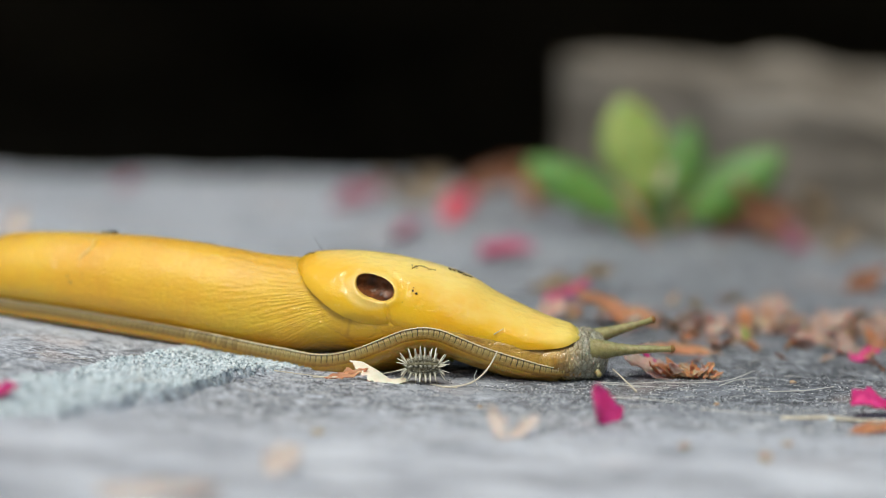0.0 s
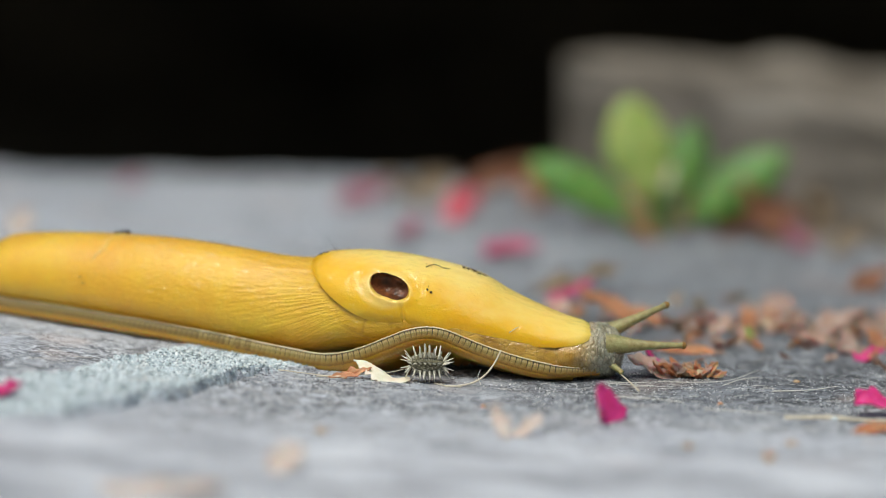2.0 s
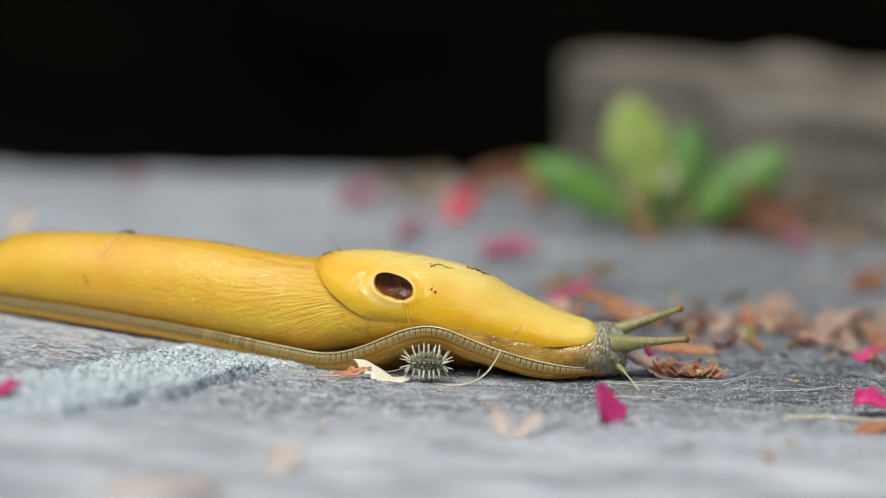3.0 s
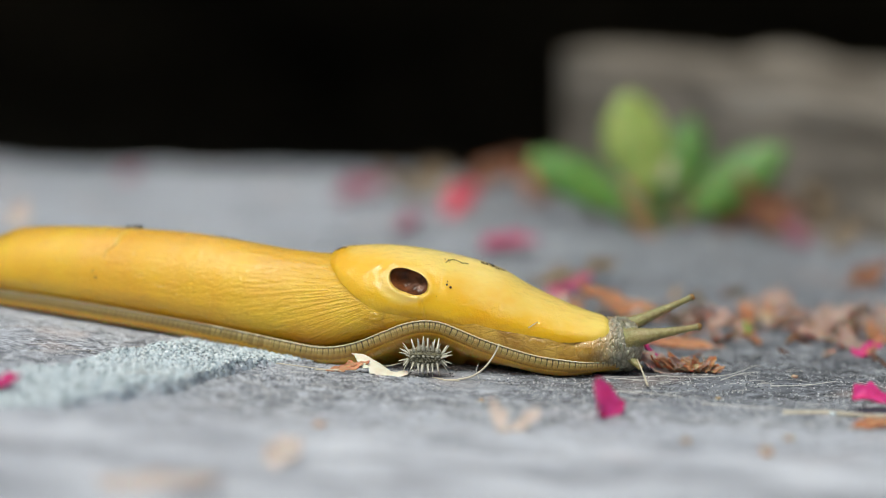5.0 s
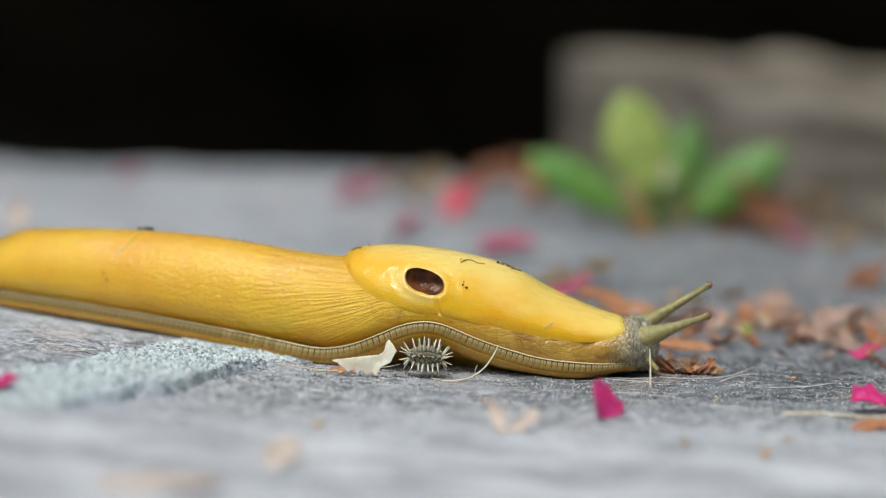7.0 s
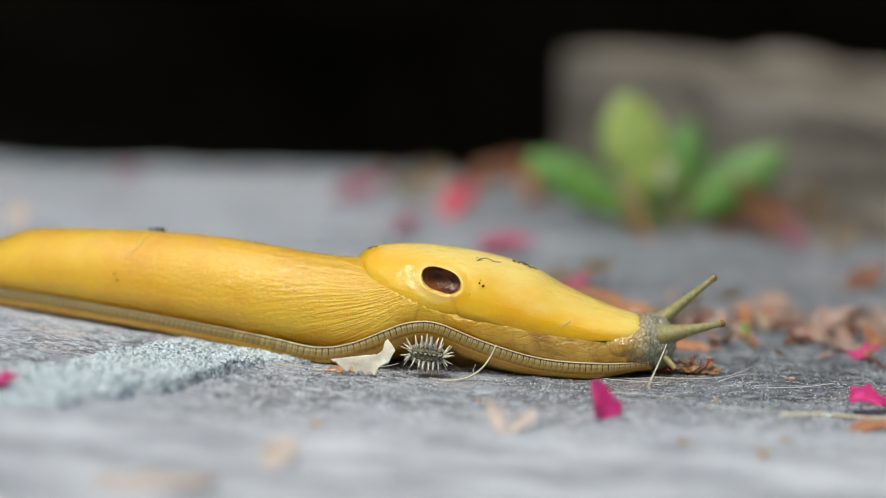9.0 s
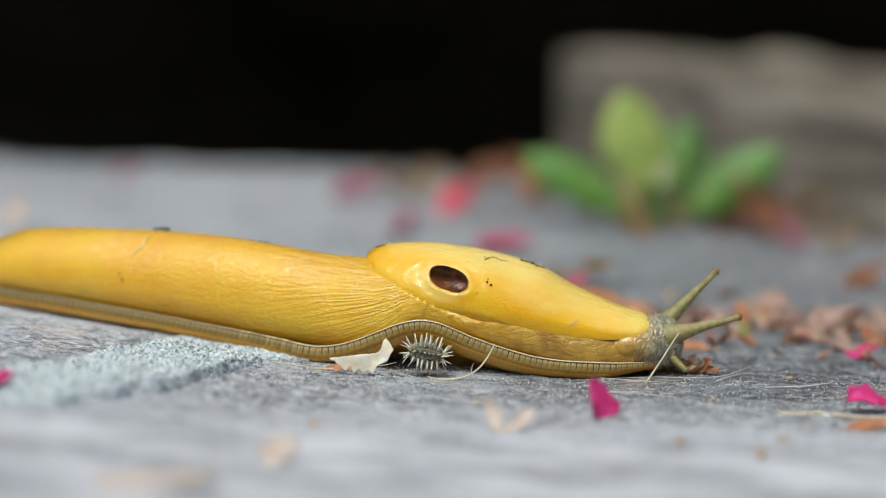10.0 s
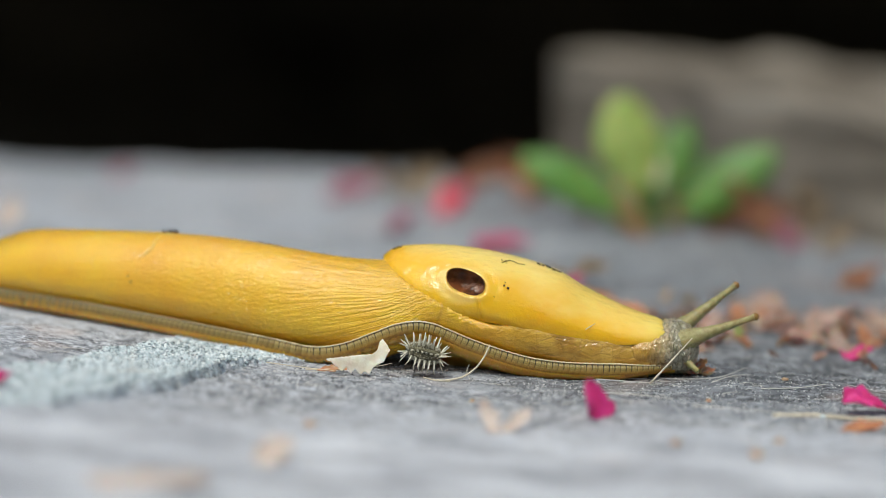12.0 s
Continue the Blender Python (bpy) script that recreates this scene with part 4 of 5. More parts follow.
def build_head(slug):
    def fn(u, v):
        x = 0.026 + 0.0173 * u
        top, low, wide = curve(x, HEAD_TOP), curve(x, HEAD_LOW), curve(x, HEAD_WIDE)
        a = 2 * math.pi * v
        p = Vector((x, 0.001 + wide * -math.cos(a), (top + low) / 2 + (top - low) / 2 * math.sin(a)))
        out = Vector((0.25 * step(u, 0.7, 1.0), -math.cos(a), math.sin(a)))
        d = noise.voronoi(Vector((p.x * 1000 + p.z * 250, p.y * 800, p.z * 560 + noise.noise(p * 300) * 0.8)))[0]
        bumps = 0.00085 * min(d[1] - d[0], 0.4) + 0.0002 * noise.noise(p * 600)
        return p + out * bumps * step(u, 0.25, 0.62)

    verts, faces = lattice(fn, 80, 110, True)
    head = part("head", mesh_of("head", local(verts), faces, HEADSKIN), slug, "grey-olive pebbled head")
    to_slug = [Matrix.Translation(-base_at(k)) for k in range(len(TIMES))]
    go = [Vector((FRONT_GO[k] / 1000, 0, HEAD_UP[k] / 1000)) for k in range(len(TIMES))]
    keyed(head, [to_slug[k] @ Matrix.Translation(HOME + go[k]) for k in range(len(TIMES))])

    for name, base, tips, y in (("far_tentacle", (0.0388, 0.0022, 0.0077), FAR_TIP, 0.003), ("near_tentacle", (0.0394, -0.0022, 0.0064), NEAR_TIP, -0.003)):
        stalk = part("tentacle", stalk_mesh("tentacle", 0.0098, 0.0026 if y < 0 else 0.0021, 0.00084, STALK, rough=0.00012), slug, "translucent olive eye tentacle")
        tip = part("tentacle_tip", stalk_mesh("tentacle_tip", 0.0082, 0.00092, 0.00052, [STALK], 0.00072), slug, "slender tentacle end with a rounded knob")
        verts, faces = lattice(lambda u, v: (0.0074 + 0.00087 * math.sin(math.pi / 2 * u) if u < 1 else 0.00827, 0.00078 * math.cos(math.pi / 2 * u) * math.cos(2 * math.pi * v),
                                             0.00078 * math.cos(math.pi / 2 * u) * math.sin(2 * math.pi * v)), 8, 14, True)
        part("eye_knob", mesh_of("eye_knob", verts, faces, BULB), tip, "brown knob of the eye")
        stalk_rows, tip_rows = [], []
        for k in range(len(TIMES)):
            a = Vector(base) + go[k]
            b = Vector((tips[k][0] / 1000, y, tips[k][1] / 1000))
            stalk_rows.append(to_slug[k] @ along(a, b))
            d = (b - a).normalized()
            tip_rows.append(to_slug[k] @ along(b - d * 0.0079, b))
        keyed(stalk, stalk_rows)
        keyed(tip, tip_rows)
    oral = part("mouth_tentacle", stalk_mesh("mouth_tentacle", 0.0042, 0.00085, 0.0005, [STALK], 0.00055), slug, "short mouth feeler")
    rows = []
    for k in range(len(TIMES)):
        a = Vector((0.0405, -0.0032, 0.0028)) + go[k] * 1.0
        b = Vector((ORAL_TIP[k][0] / 1000, -0.0045, ORAL_TIP[k][1] / 1000 + 0.0003))
        rows.append(to_slug[k] @ along(b - (b - a).normalized() * 0.0041, b))
    keyed(oral, rows)


# ---- litter, seeds and plants ----
def settle(verts, x, y, sink=0.0002):
    """Lowers a shape until its lowest point touches the ledge at x, y."""
    low = min(v.z for v in verts)
    return Matrix.Translation((x, y, ground_z(x, y) - low - sink))


def blade(length, wide, curl, cup, seed, point=1.0, ragged=0.12, nu=14, nv=8, thick=0.00016, crumple=0.0, twist=0.0):
    """A thin leaf or petal from the origin along +x, curling up and cupped across."""
    off = Vector((seed * 3.7, seed * 1.3, seed * 0.7))

    def fn(u, v):
        u0 = 0.02 + 0.96 * u
        a = curl * u
        x = length * (math.sin(a) / curl if abs(curl) > 0.01 else u)
        z = length * ((1 - math.cos(a)) / curl if abs(curl) > 0.01 else 0)
        s = 2 * v - 1
        half = wide / 2 * math.sin(math.pi * u0 ** point) ** 0.75
        half *= 1 + ragged * noise.noise(Vector((u * 7, s * 1.5, 0)) + off)
        t = twist * u
        y = s * half * math.cos(t)
        p = Vector((x, y, z + cup * s * s * half + s * half * math.sin(t)))
        if crumple:
            p += Vector([crumple * noise.noise(p * (2.2 / wide) + off + Vector((9 * i, 0, 0))) for i in range(3)])
        return p

    verts, faces = sheet(fn, nu, nv, thick)
    return [Vector(v) for v in verts], faces


def turned(verts, rx=0, ry=0, rz=0):
    m = pose(0, 0, 0, rx, ry, rz)
    return [m @ v for v in verts]


def lay(name, verts, faces, mat, x, y, label, category, group="", sink=0.0002):
    ob = new(name, mesh_of(name, verts, faces, mat))
    ob.matrix_basis = settle(verts, x, y, sink)
    return tagged(ob, label, category, group)


def build_petals():
    # x, y, length, width (mm), turn, tip up, curl, magenta or red
    rows = ((29.8, -44.5, 7.2, 10.5, 132, 44, 0.8, PINK), (82.5, -32.0, 11.0, 4.6, 14, 6, -0.8, PINK), (-72.5, -58.0, 7.0, 4.4, 10, 5, 0.6, PINK),
            (43.0, 7.0, 7.0, 6.0, 160, 26, 0.8, PINK), (89.9, 25.8, 6.0, 4.5, 15, 8, 0.7, PINK), (32.4, 88.7, 11, 7, 5, 9, 0.8, ROSE),
            (20.3, 161.6, 15, 9, -12, 4, 0.3, ROSE), (-4.3, 188.8, 12, 9, -10, 12, 0.7, FADED), (9.8, 233.1, 13, 14, 15, 34, 0.8, RED),
            (-20.3, 261.6, 19, 12, 8, 9, 0.5, FADED), (-92.9, 292.2, 9, 7, 30, 12, 0.7, FADED), (97.2, 198.0, 12, 9, 110, 30, 0.7, FADED))
    for i, (x, y, length, wide, turn, up, curl, mat) in enumerate(rows):
        verts, faces = blade(length / 1000, wide / 1000, curl, 0.45, i + 1, 0.34 if i == 0 else 0.6, 0.25 if i == 0 else 0.5, 18, 12, 0.00022, (0.0001 if i == 0 else 0.0002) * wide)
        verts = turned([v - Vector((length / 2000, 0, 0)) for v in verts], 25 if i < 2 else 12, -up, turn)
        color = {PINK: "crumpled magenta", ROSE: "soft rose-pink", RED: "bright red", FADED: "faded dull crimson"}[mat]
        lay("petal", verts, faces, mat, x / 1000, y / 1000, color + " flower petal fallen on the stone ledge", "petal", "fallen petals")


def build_bracts():
    # loose dry leaves: x, y, length, width (mm), turn, tip up, curl, roll, material
    rows = ((43.5, 1.0, 11, 5.5, 175, 6, 0.5, 20, BRACT_PINK), (40.5, 61.5, 20, 8, 172, 9, 0.5, 25, BRACT), (52.7, 30.4, 20, 6, 178, 3, 0.3, 10, BRACT),
            (34.7, 109.0, 22, 8, 5, 6, 0.4, 12, DULL), (76.5, 82.4, 15, 9, 15, 20, 0.7, 35, BRACT_PINK), (62.4, 54.6, 11, 8, 60, 32, 0.9, 30, BRACT_PINK),
            (66.7, 49.7, 8, 6, 120, 30, 0.9, 10, BRACT_PINK), (79.1, 43.8, 14, 8, 200, 18, 0.8, 30, BRACT_PINK), (89.4, 63.9, 16, 10, 20, 22, 0.8, 30, BRACT_PINK),
            (87.0, 33.1, 13, 8, 150, 18, 0.9, 25, BRACT_PINK), (94.0, 43.3, 9, 7, 80, 28, 0.9, 20, BRACT), (78.2, 54.2, 9, 7, 300, 26, 1.0, 20, BRACT_PINK),
            (106.5, 121.0, 13, 7, 10, 14, 0.7, 20, BROWN), (19.9, 291.2, 24, 10, 5, 14, 0.5, 18, BROWN), (90.0, 216.0, 20, 14, 150, 34, 0.8, 25, BROWN), (84.0, 226.0, 16, 12, 60, 40, 0.8, 20, BROWN), (100.0, 228.0, 15, 10, 110, 30, 0.8, 20, BROWN),
            (59.0, 60.1, 11, 8, 330, 32, 1.0, 15, BRACT_PINK), (27.5, 66.0, 9, 6, 20, 15, 0.8, 20, BRACT_PINK), (70.0, 66.0, 10, 8, 100, 34, 1.0, 20, BRACT),
            (96.0, 54.0, 11, 8, 170, 22, 0.9, 25, BRACT_PINK), (84.0, 50.0, 10, 7, 40, 24, 1.0, 20, BRACT_PINK), (101.0, 66.0, 12, 8, 120, 20, 0.8, 20, BRACT_PINK),
            (12.4, -57.0, 8.0, 2.6, 118, 34, 0.4, 20, BLUSH), (17.2, -56.0, 7.0, 2.8, 30, 18, 0.8, 30, BLUSH), (-22.4, -90.3, 7, 5, 40, 12, 0.6, 20, BLUSH),
            (-40.8, -112.0, 21, 10, 5, 0, 0.06, 2, BLUSH), (78.4, -47.6, 9.0, 3.0, 8, 3, 0.3, 8, BRACT), (106.4, 208.5, 18, 9, 95, 70, 0.5, 20, DULL),
            (-104.5, 150, 9, 6, 70, 46, 0.6, 20, BLUSH), (-1.0, 277.4, 14, 11, 40, 22, 0.7, 20, DULL), (-12.0, 282.0, 13, 9, 140, 14, 0.7, 20, DULL),
            (112.0, 186.0, 13, 8, 30, 22, 0.8, 20, DULL), (78.0, 236.0, 20, 12, 20, 20, 0.7, 20, BRACT), (60.0, 245.0, 18, 11, 160, 22, 0.7, 20, BRACT),
            (35.0, 262.0, 18, 10, 10, 20, 0.7, 20, BROWN), (28.0, 276.0, 17, 11, 170, 24, 0.7, 20, BRACT), (44.0, 240.0, 13, 8, 200, 16, 0.7, 20, BROWN), (56.0, 205.0, 12, 8, 200, 14, 0.7, 20, BRACT))
    for i, (x, y, length, wide, turn, up, curl, roll, mat) in enumerate(rows):
        if 0.05 < x / 1000 and 0.04 < y / 1000 + 0.01 < 0.1:
            length, wide, up, roll, curl = length * 0.85, wide * 0.6, up * 0.35, roll * 0.7, curl * 0.45
        flat = mat is BLUSH and length > 10
        verts, faces = blade(length / 1000, wide / 1000, curl, 0.02 if flat else 0.35, i + 30, 0.9, 0.7, 18, 8, 0.0002, (0.00003 if flat else 0.00022) * wide, 0.0 if flat else 0.5 * math.sin(i * 2.1))
        verts = turned([v - Vector((length / 2000, 0, 0)) for v in verts], roll if math.cos(radians(turn)) > 0 else -roll, -up, turn)
        tone = {BRACT: "rust-brown curled", BRACT_PINK: "dusty pink-brown curled", TAN: "pale tan curled", BLUSH: "pale blush curled", DULL: "dull brown dead", BROWN: "dark russet"}[mat]
        lay("dry_leaf", verts, faces, mat, x / 1000, y / 1000, tone + " dry leaf lying on the stone ledge", "dry leaf", "dry leaf litter")
    # small crumbled flakes between the larger leaves
    rnd = random.Random(17)
    for i in range(130):
        a = rnd.random()
        x = rnd.uniform(52, 108) if a < 0.8 else rnd.uniform(30, 60)
        y = (rnd.gauss(56, 18) if a < 0.8 else rnd.gauss(66, 10))
        length = rnd.uniform(2.0, 5.5)
        mat = rnd.choice((BRACT, BRACT_PINK, BRACT_PINK, TAN, BROWN, DULL))
        verts, faces = blade(length / 1000, length * rnd.uniform(0.25, 0.6) / 1000, rnd.uniform(0.1, 0.7), 0.4, i + 500, rnd.uniform(0.6, 1.2), 0.9, 10, 6, 0.00018, 0.00025 * length)
        turn = rnd.uniform(0, 360)
        verts = turned(verts, math.copysign(rnd.uniform(0, 45), math.cos(radians(turn))), -rnd.uniform(2, 26), turn)
        lay("dry_flake", verts, faces, mat, x / 1000, y / 1000, "small crumbled brown flake of dry leaf on the ledge", "dry flake", "crumbled leaf flakes")
    # pale flecks
    for i, (x, y, size, mat) in enumerate(((55.4, 92.1, 4, TAN), (55.2, 49.5, 3.0, FIBRE), (67.7, 38.0, 5, LIME), (46.5, 58.0, 4, FIBRE))):
        verts, faces = blade(size / 1000, size / 1250, 0.8, 0.4, i + 80, 0.9, 0.3, 8, 6, 0.0002, 0.0002)
        lay("flower_scale", turned(verts, 15, -35, 70 * i), faces, mat, x / 1000, y / 1000, "small pale flower scale lying among dry leaves", "flower scale", "pale flecks")
    # the spiky dried flower head next to the slug's way
    head = new("dried_flower_head")
    x, y = 0.0515, 0.0015
    head.matrix_basis = Matrix.Translation((x, y, ground_z(x, y)))
    tagged(head, "spiky rust-brown dried flower head lying on the ledge", "flower head")
    rnd = random.Random(9)
    for i in range(46):
        q = i / 45
        at = Vector((-0.0052 + 0.0095 * q + rnd.uniform(-0.0008, 0.0008), rnd.uniform(-0.0022, 0.0022), 0.0002))
        length = rnd.uniform(0.0030, 0.0056) * (1 - 0.3 * q)
        verts, faces = blade(length, length * rnd.uniform(0.22, 0.42), rnd.uniform(-0.4, 0.8), 0.4, i + 200, rnd.uniform(0.7, 1.3), 0.5, 10, 6, 0.00016, 0.0004)
        back = rnd.random() < 0.55
        verts = turned(verts, rnd.uniform(20, 65) * (-1 if back else 1), -rnd.uniform(6, 52), rnd.uniform(140, 220) if back else rnd.uniform(-40, 40))
        low = min(v.z for v in verts)
        part("scale", mesh_of("scale", [v + at - Vector((0, 0, min(low, 0))) for v in verts], faces, (ORANGE, BRACT, TAN, ORANGE, BRACT_PINK, ORANGE)[i % 6]), head)


def build_bur():
    """The hooked seed bur that the slug arches over."""
    bur = new("spiny_bur")
    home = Vector((-0.0005, -0.0105, ground_z(-0.0005, -0.0105) + 0.0038))
    bur.matrix_basis = Matrix.Translation(home)
    tagged(bur, "grey spiny seed bur lying under the arched slug", "seed bur")

    def core(u, v):
        a, b = math.pi * u, 2 * math.pi * v
        r = 1 + 0.2 * math.cos(7 * b) * math.sin(a)
        return Vector((0.0034 * math.cos(a), 0.0017 * math.sin(a) ** 0.8 * r * math.cos(b), 0.0016 * math.sin(a) ** 0.8 * r * math.sin(b)))

    verts, faces = lattice(core, 20, 56, True)
    part("core", mesh_of("core", verts, faces, BURCORE), bur, "ribbed grey-olive core")
    rnd = random.Random(11)
    # stiff flattened spines in combs along the ribs
    thin = [mesh_of("spine", *tube([(0.0002 * i, 0.00003 * (i / 9) ** 3 * bow, 0.00022 * (i / 9) ** 3 * bow) for i in range(10)], lambda s: 0.00013 * (1 - s) ** 0.5 + 0.00005 + 0.0001 * (1 - s) ** 5, 6), SPINE) for bow in (-1.0, 0.4, 1.3)]
    for rib in range(7):
        b = 2 * math.pi * (rib + 0.25) / 7
        for i in range(8):
            q = -0.92 + 1.84 * i / 7
            a = math.acos(q)
            at = Vector((0.0033 * q, 0.0017 * math.sin(a) * math.cos(b), 0.0016 * math.sin(a) * math.sin(b)))
            n = Vector((0.75 * q ** 3 + rnd.uniform(-0.1, 0.1), math.cos(b) + rnd.uniform(-0.12, 0.12), math.sin(b) + rnd.uniform(-0.1, 0.1))).normalized()
            m = Matrix.Translation(at) @ n.to_track_quat("X", "Z").to_matrix().to_4x4() @ Matrix.Rotation(rnd.uniform(-0.8, 0.8), 4, "X")
            long = rnd.uniform(1.0, 1.3) * (1.12 if n.z > 0.5 else 1.0) * (1.05 if n.z < -0.4 else 1.0)
            part("spine", thin[rnd.randrange(3)], bur, "", m @ Matrix.Diagonal((long, 1.25, 0.8, 1)))
    for q, b, tilt in ((-1, 1.2, 0.5), (-1, 2.0, 0.15), (-1, 4.4, 0.25), (-1, 5.2, 0.35), (1, 0.9, 0.45), (1, 2.4, 0.2), (1, 4.6, 0.35)):
        n = Vector((q, tilt * math.cos(b), tilt * math.sin(b))).normalized()
        part("spine", thin[1], bur, "", Matrix.Translation((0.0031 * q, 0.0005 * math.cos(b), 0.0005 * math.sin(b))) @ n.to_track_quat("X", "Z").to_matrix().to_4x4() @ Matrix.Diagonal((1.15, 1.1, 0.8, 1)))
    verts, faces = [], []
    for i in range(650):
        q, b = rnd.uniform(-0.95, 0.95), rnd.uniform(0, 2 * math.pi)
        a = math.acos(q)
        at = Vector((0.0034 * q, 0.0018 * math.sin(a) * math.cos(b), 0.0017 * math.sin(a) * math.sin(b)))
        n = Vector((rnd.uniform(-0.7, 0.7), math.cos(b), math.sin(b))).normalized() * rnd.uniform(0.0003, 0.0008)
        v, f = tube([at, at + n * 0.6, at + n], 0.00005, 3, 0.4)
        faces += [tuple(k + len(verts) for k in g) for g in f]
        verts += v
    part("bristles", mesh_of("bristles", verts, faces, SPINE), bur, "fine pale bristles between the spines")
    go = ((-0.12, -0.5), (-0.16, -0.43), (-0.11, -0.3), (-0.05, -0.2), (0, -0.17), (-0.1, -0.17), (-0.1, -0.1), (0, 0), (0, 0), (0, 0),
          (0, 0.09), (0.3, 0.19), (0.86, 0.6), (0.9, 0.63), (1.08, 0.63), (1.24, 0.74), (1.33, 0.76), (1.4, 0.8), (1.45, 0.9))
    keyed(bur, [Matrix.Translation(home + Vector((dx / 1000, 0, dz / 1000))) @ Matrix.Rotation(radians(dx * 8), 4, "Y") for dx, dz in go])


LEAF_LOW = mm([(-5.9, 1.25), (-4.9, 0.9), (-4.3, 0.3), (-3.6, -0.1), (-2.9, -0.9), (-1.9, 0.0), (-1.1, -1.3), (-0.4, -0.2), (0.7, -1.4), (1.4, -0.6), (2.4, -1.3), (3.05, 0.2), (4.5, 1.0), (5.0, 1.2), (5.5, 2.4), (6.1, 3.4)])
LEAF_HIGH = mm([(-5.9, 1.35), (-5.4, 1.5), (-3.6, 1.7), (-1.8, 2.0), (0.7, 2.4), (2.9, 2.7), (3.7, 3.4), (4.1, 5.0), (4.6, 5.6), (5.4, 4.7), (6.1, 3.55)])


def build_pale_leaf():
    """The torn leaf that springs upright when the slug pushes it."""
    def fn(u, v):
        x = -0.0059 + 0.012 * u
        low, high = np.interp(x, *zip(*LEAF_LOW)), np.interp(x, *zip(*LEAF_HIGH))
        z = low + (high - low) * v
        z += 0.00015 * noise.noise((x * 2500, v * 3, 4)) * (abs(2 * v - 1) > 0.8)
        return Vector((x, 0.0005 * math.sin(x * 520) + 28 * (z - 0.0012) ** 2 + 0.0005 * noise.noise((x * 330, z * 330, 2)), z))

    me = mesh_of("torn_leaf", *sheet(fn, 72, 12, 0.0002), LEAF_PALE)
    ob = new("torn_leaf", me)
    tagged(ob, "pale dry torn leaf with a jagged edge beside the slug", "dry leaf")
    x, y = -0.0105, -0.0142
    z = ground_z(x, y)
    flat = pose(x - 0.0002, y + 0.0034, z + 0.0010, -76, 16, -34)
    up = pose(x - 0.0014, y, z + 0.0017, -14, 0, 0)
    TIMED.append((ob, [(0, flat), (6.5, flat), (6.6, up), (12, pose(x - 0.0011, y, z + 0.0017, -14, 0, 0))]))
    # a curled brown sliver caught under the slug's edge
    verts, faces = blade(0.0085, 0.0017, 0.35, 0.4, 71, 0.9, 0.6, 16, 8, 0.0002, 0.0005, 0.8)
    lay("dry_sliver", turned(verts, 25, -4, 4), faces, BRACT, -0.0192, -0.0102, "curled dusty brown sliver of dry leaf under the slug's edge", "dry sliver")
    # the thin dry stem behind it
    pts = [(-0.0215 + 0.0165 * s, -0.0105 + 0.0012 * s, ground_z(-0.0215 + 0.0165 * s, -0.0105) + 0.0002 + 0.0022 * s ** 2) for s in [i / 12 for i in range(13)]]
    verts, faces = tube(pts, 0.00016, 6, 0.5)
    tagged(new("dry_twig", mesh_of("dry_twig", verts, faces, STRAW)), "thin pale dry twig leaning beside the slug", "twig")


TIMED = []
FIBRE_TOP = ((0, 35.1, 3.0), (1, 36.0, 4.2), (2, 36.6, 1.3), (3, 36.9, 2.3), (5, 40.1, 3.9), (6, 41.3, 6.1), (6.5, 42.2, 7.3), (7, 42.9, 6.6), (9, 46.5, 7.6), (9.5, 47.7, 9.0), (10.5, 50.1, 9.4), (11.5, 52.6, 9.8), (12, 53.9, 10.5))
FIBRE_FOOT = ((0, 39.4, -1.0), (1, 39.5, -1.0), (2, 39.2, -1.0), (3, 39.3, -1.0), (5, 41.2, -1.0), (6, 41.7, -1.0), (6.5, 41.8, -1.0), (7, 41.9, -1.0), (9, 41.8, -1.0), (9.5, 41.9, -0.9), (10.5, 42.8, -0.6), (11.5, 43.8, -0.3), (12, 44.0, -0.2))


def strand(name, pts, r, mat, label, category, group="", taper=0.6):
    verts, faces = tube(pts, r, 6, taper)
    return tagged(new(name, mesh_of(name, verts, faces, mat)), label, category, group)


def on_ground(points, lift=0.00012):
    return [(x / 1000, y / 1000, ground_z(x / 1000, y / 1000) + lift + z / 1000) for x, y, z in points]


def smooth_line(points, n=24):
    """A rounder line through a few points."""
    out, k = [], len(points) - 1
    for i in range(n + 1):
        t = i / n * k
        out.append(tuple(curve(t, [(j, p[a]) for j, p in enumerate(points)]) for a in range(3)))
    return out


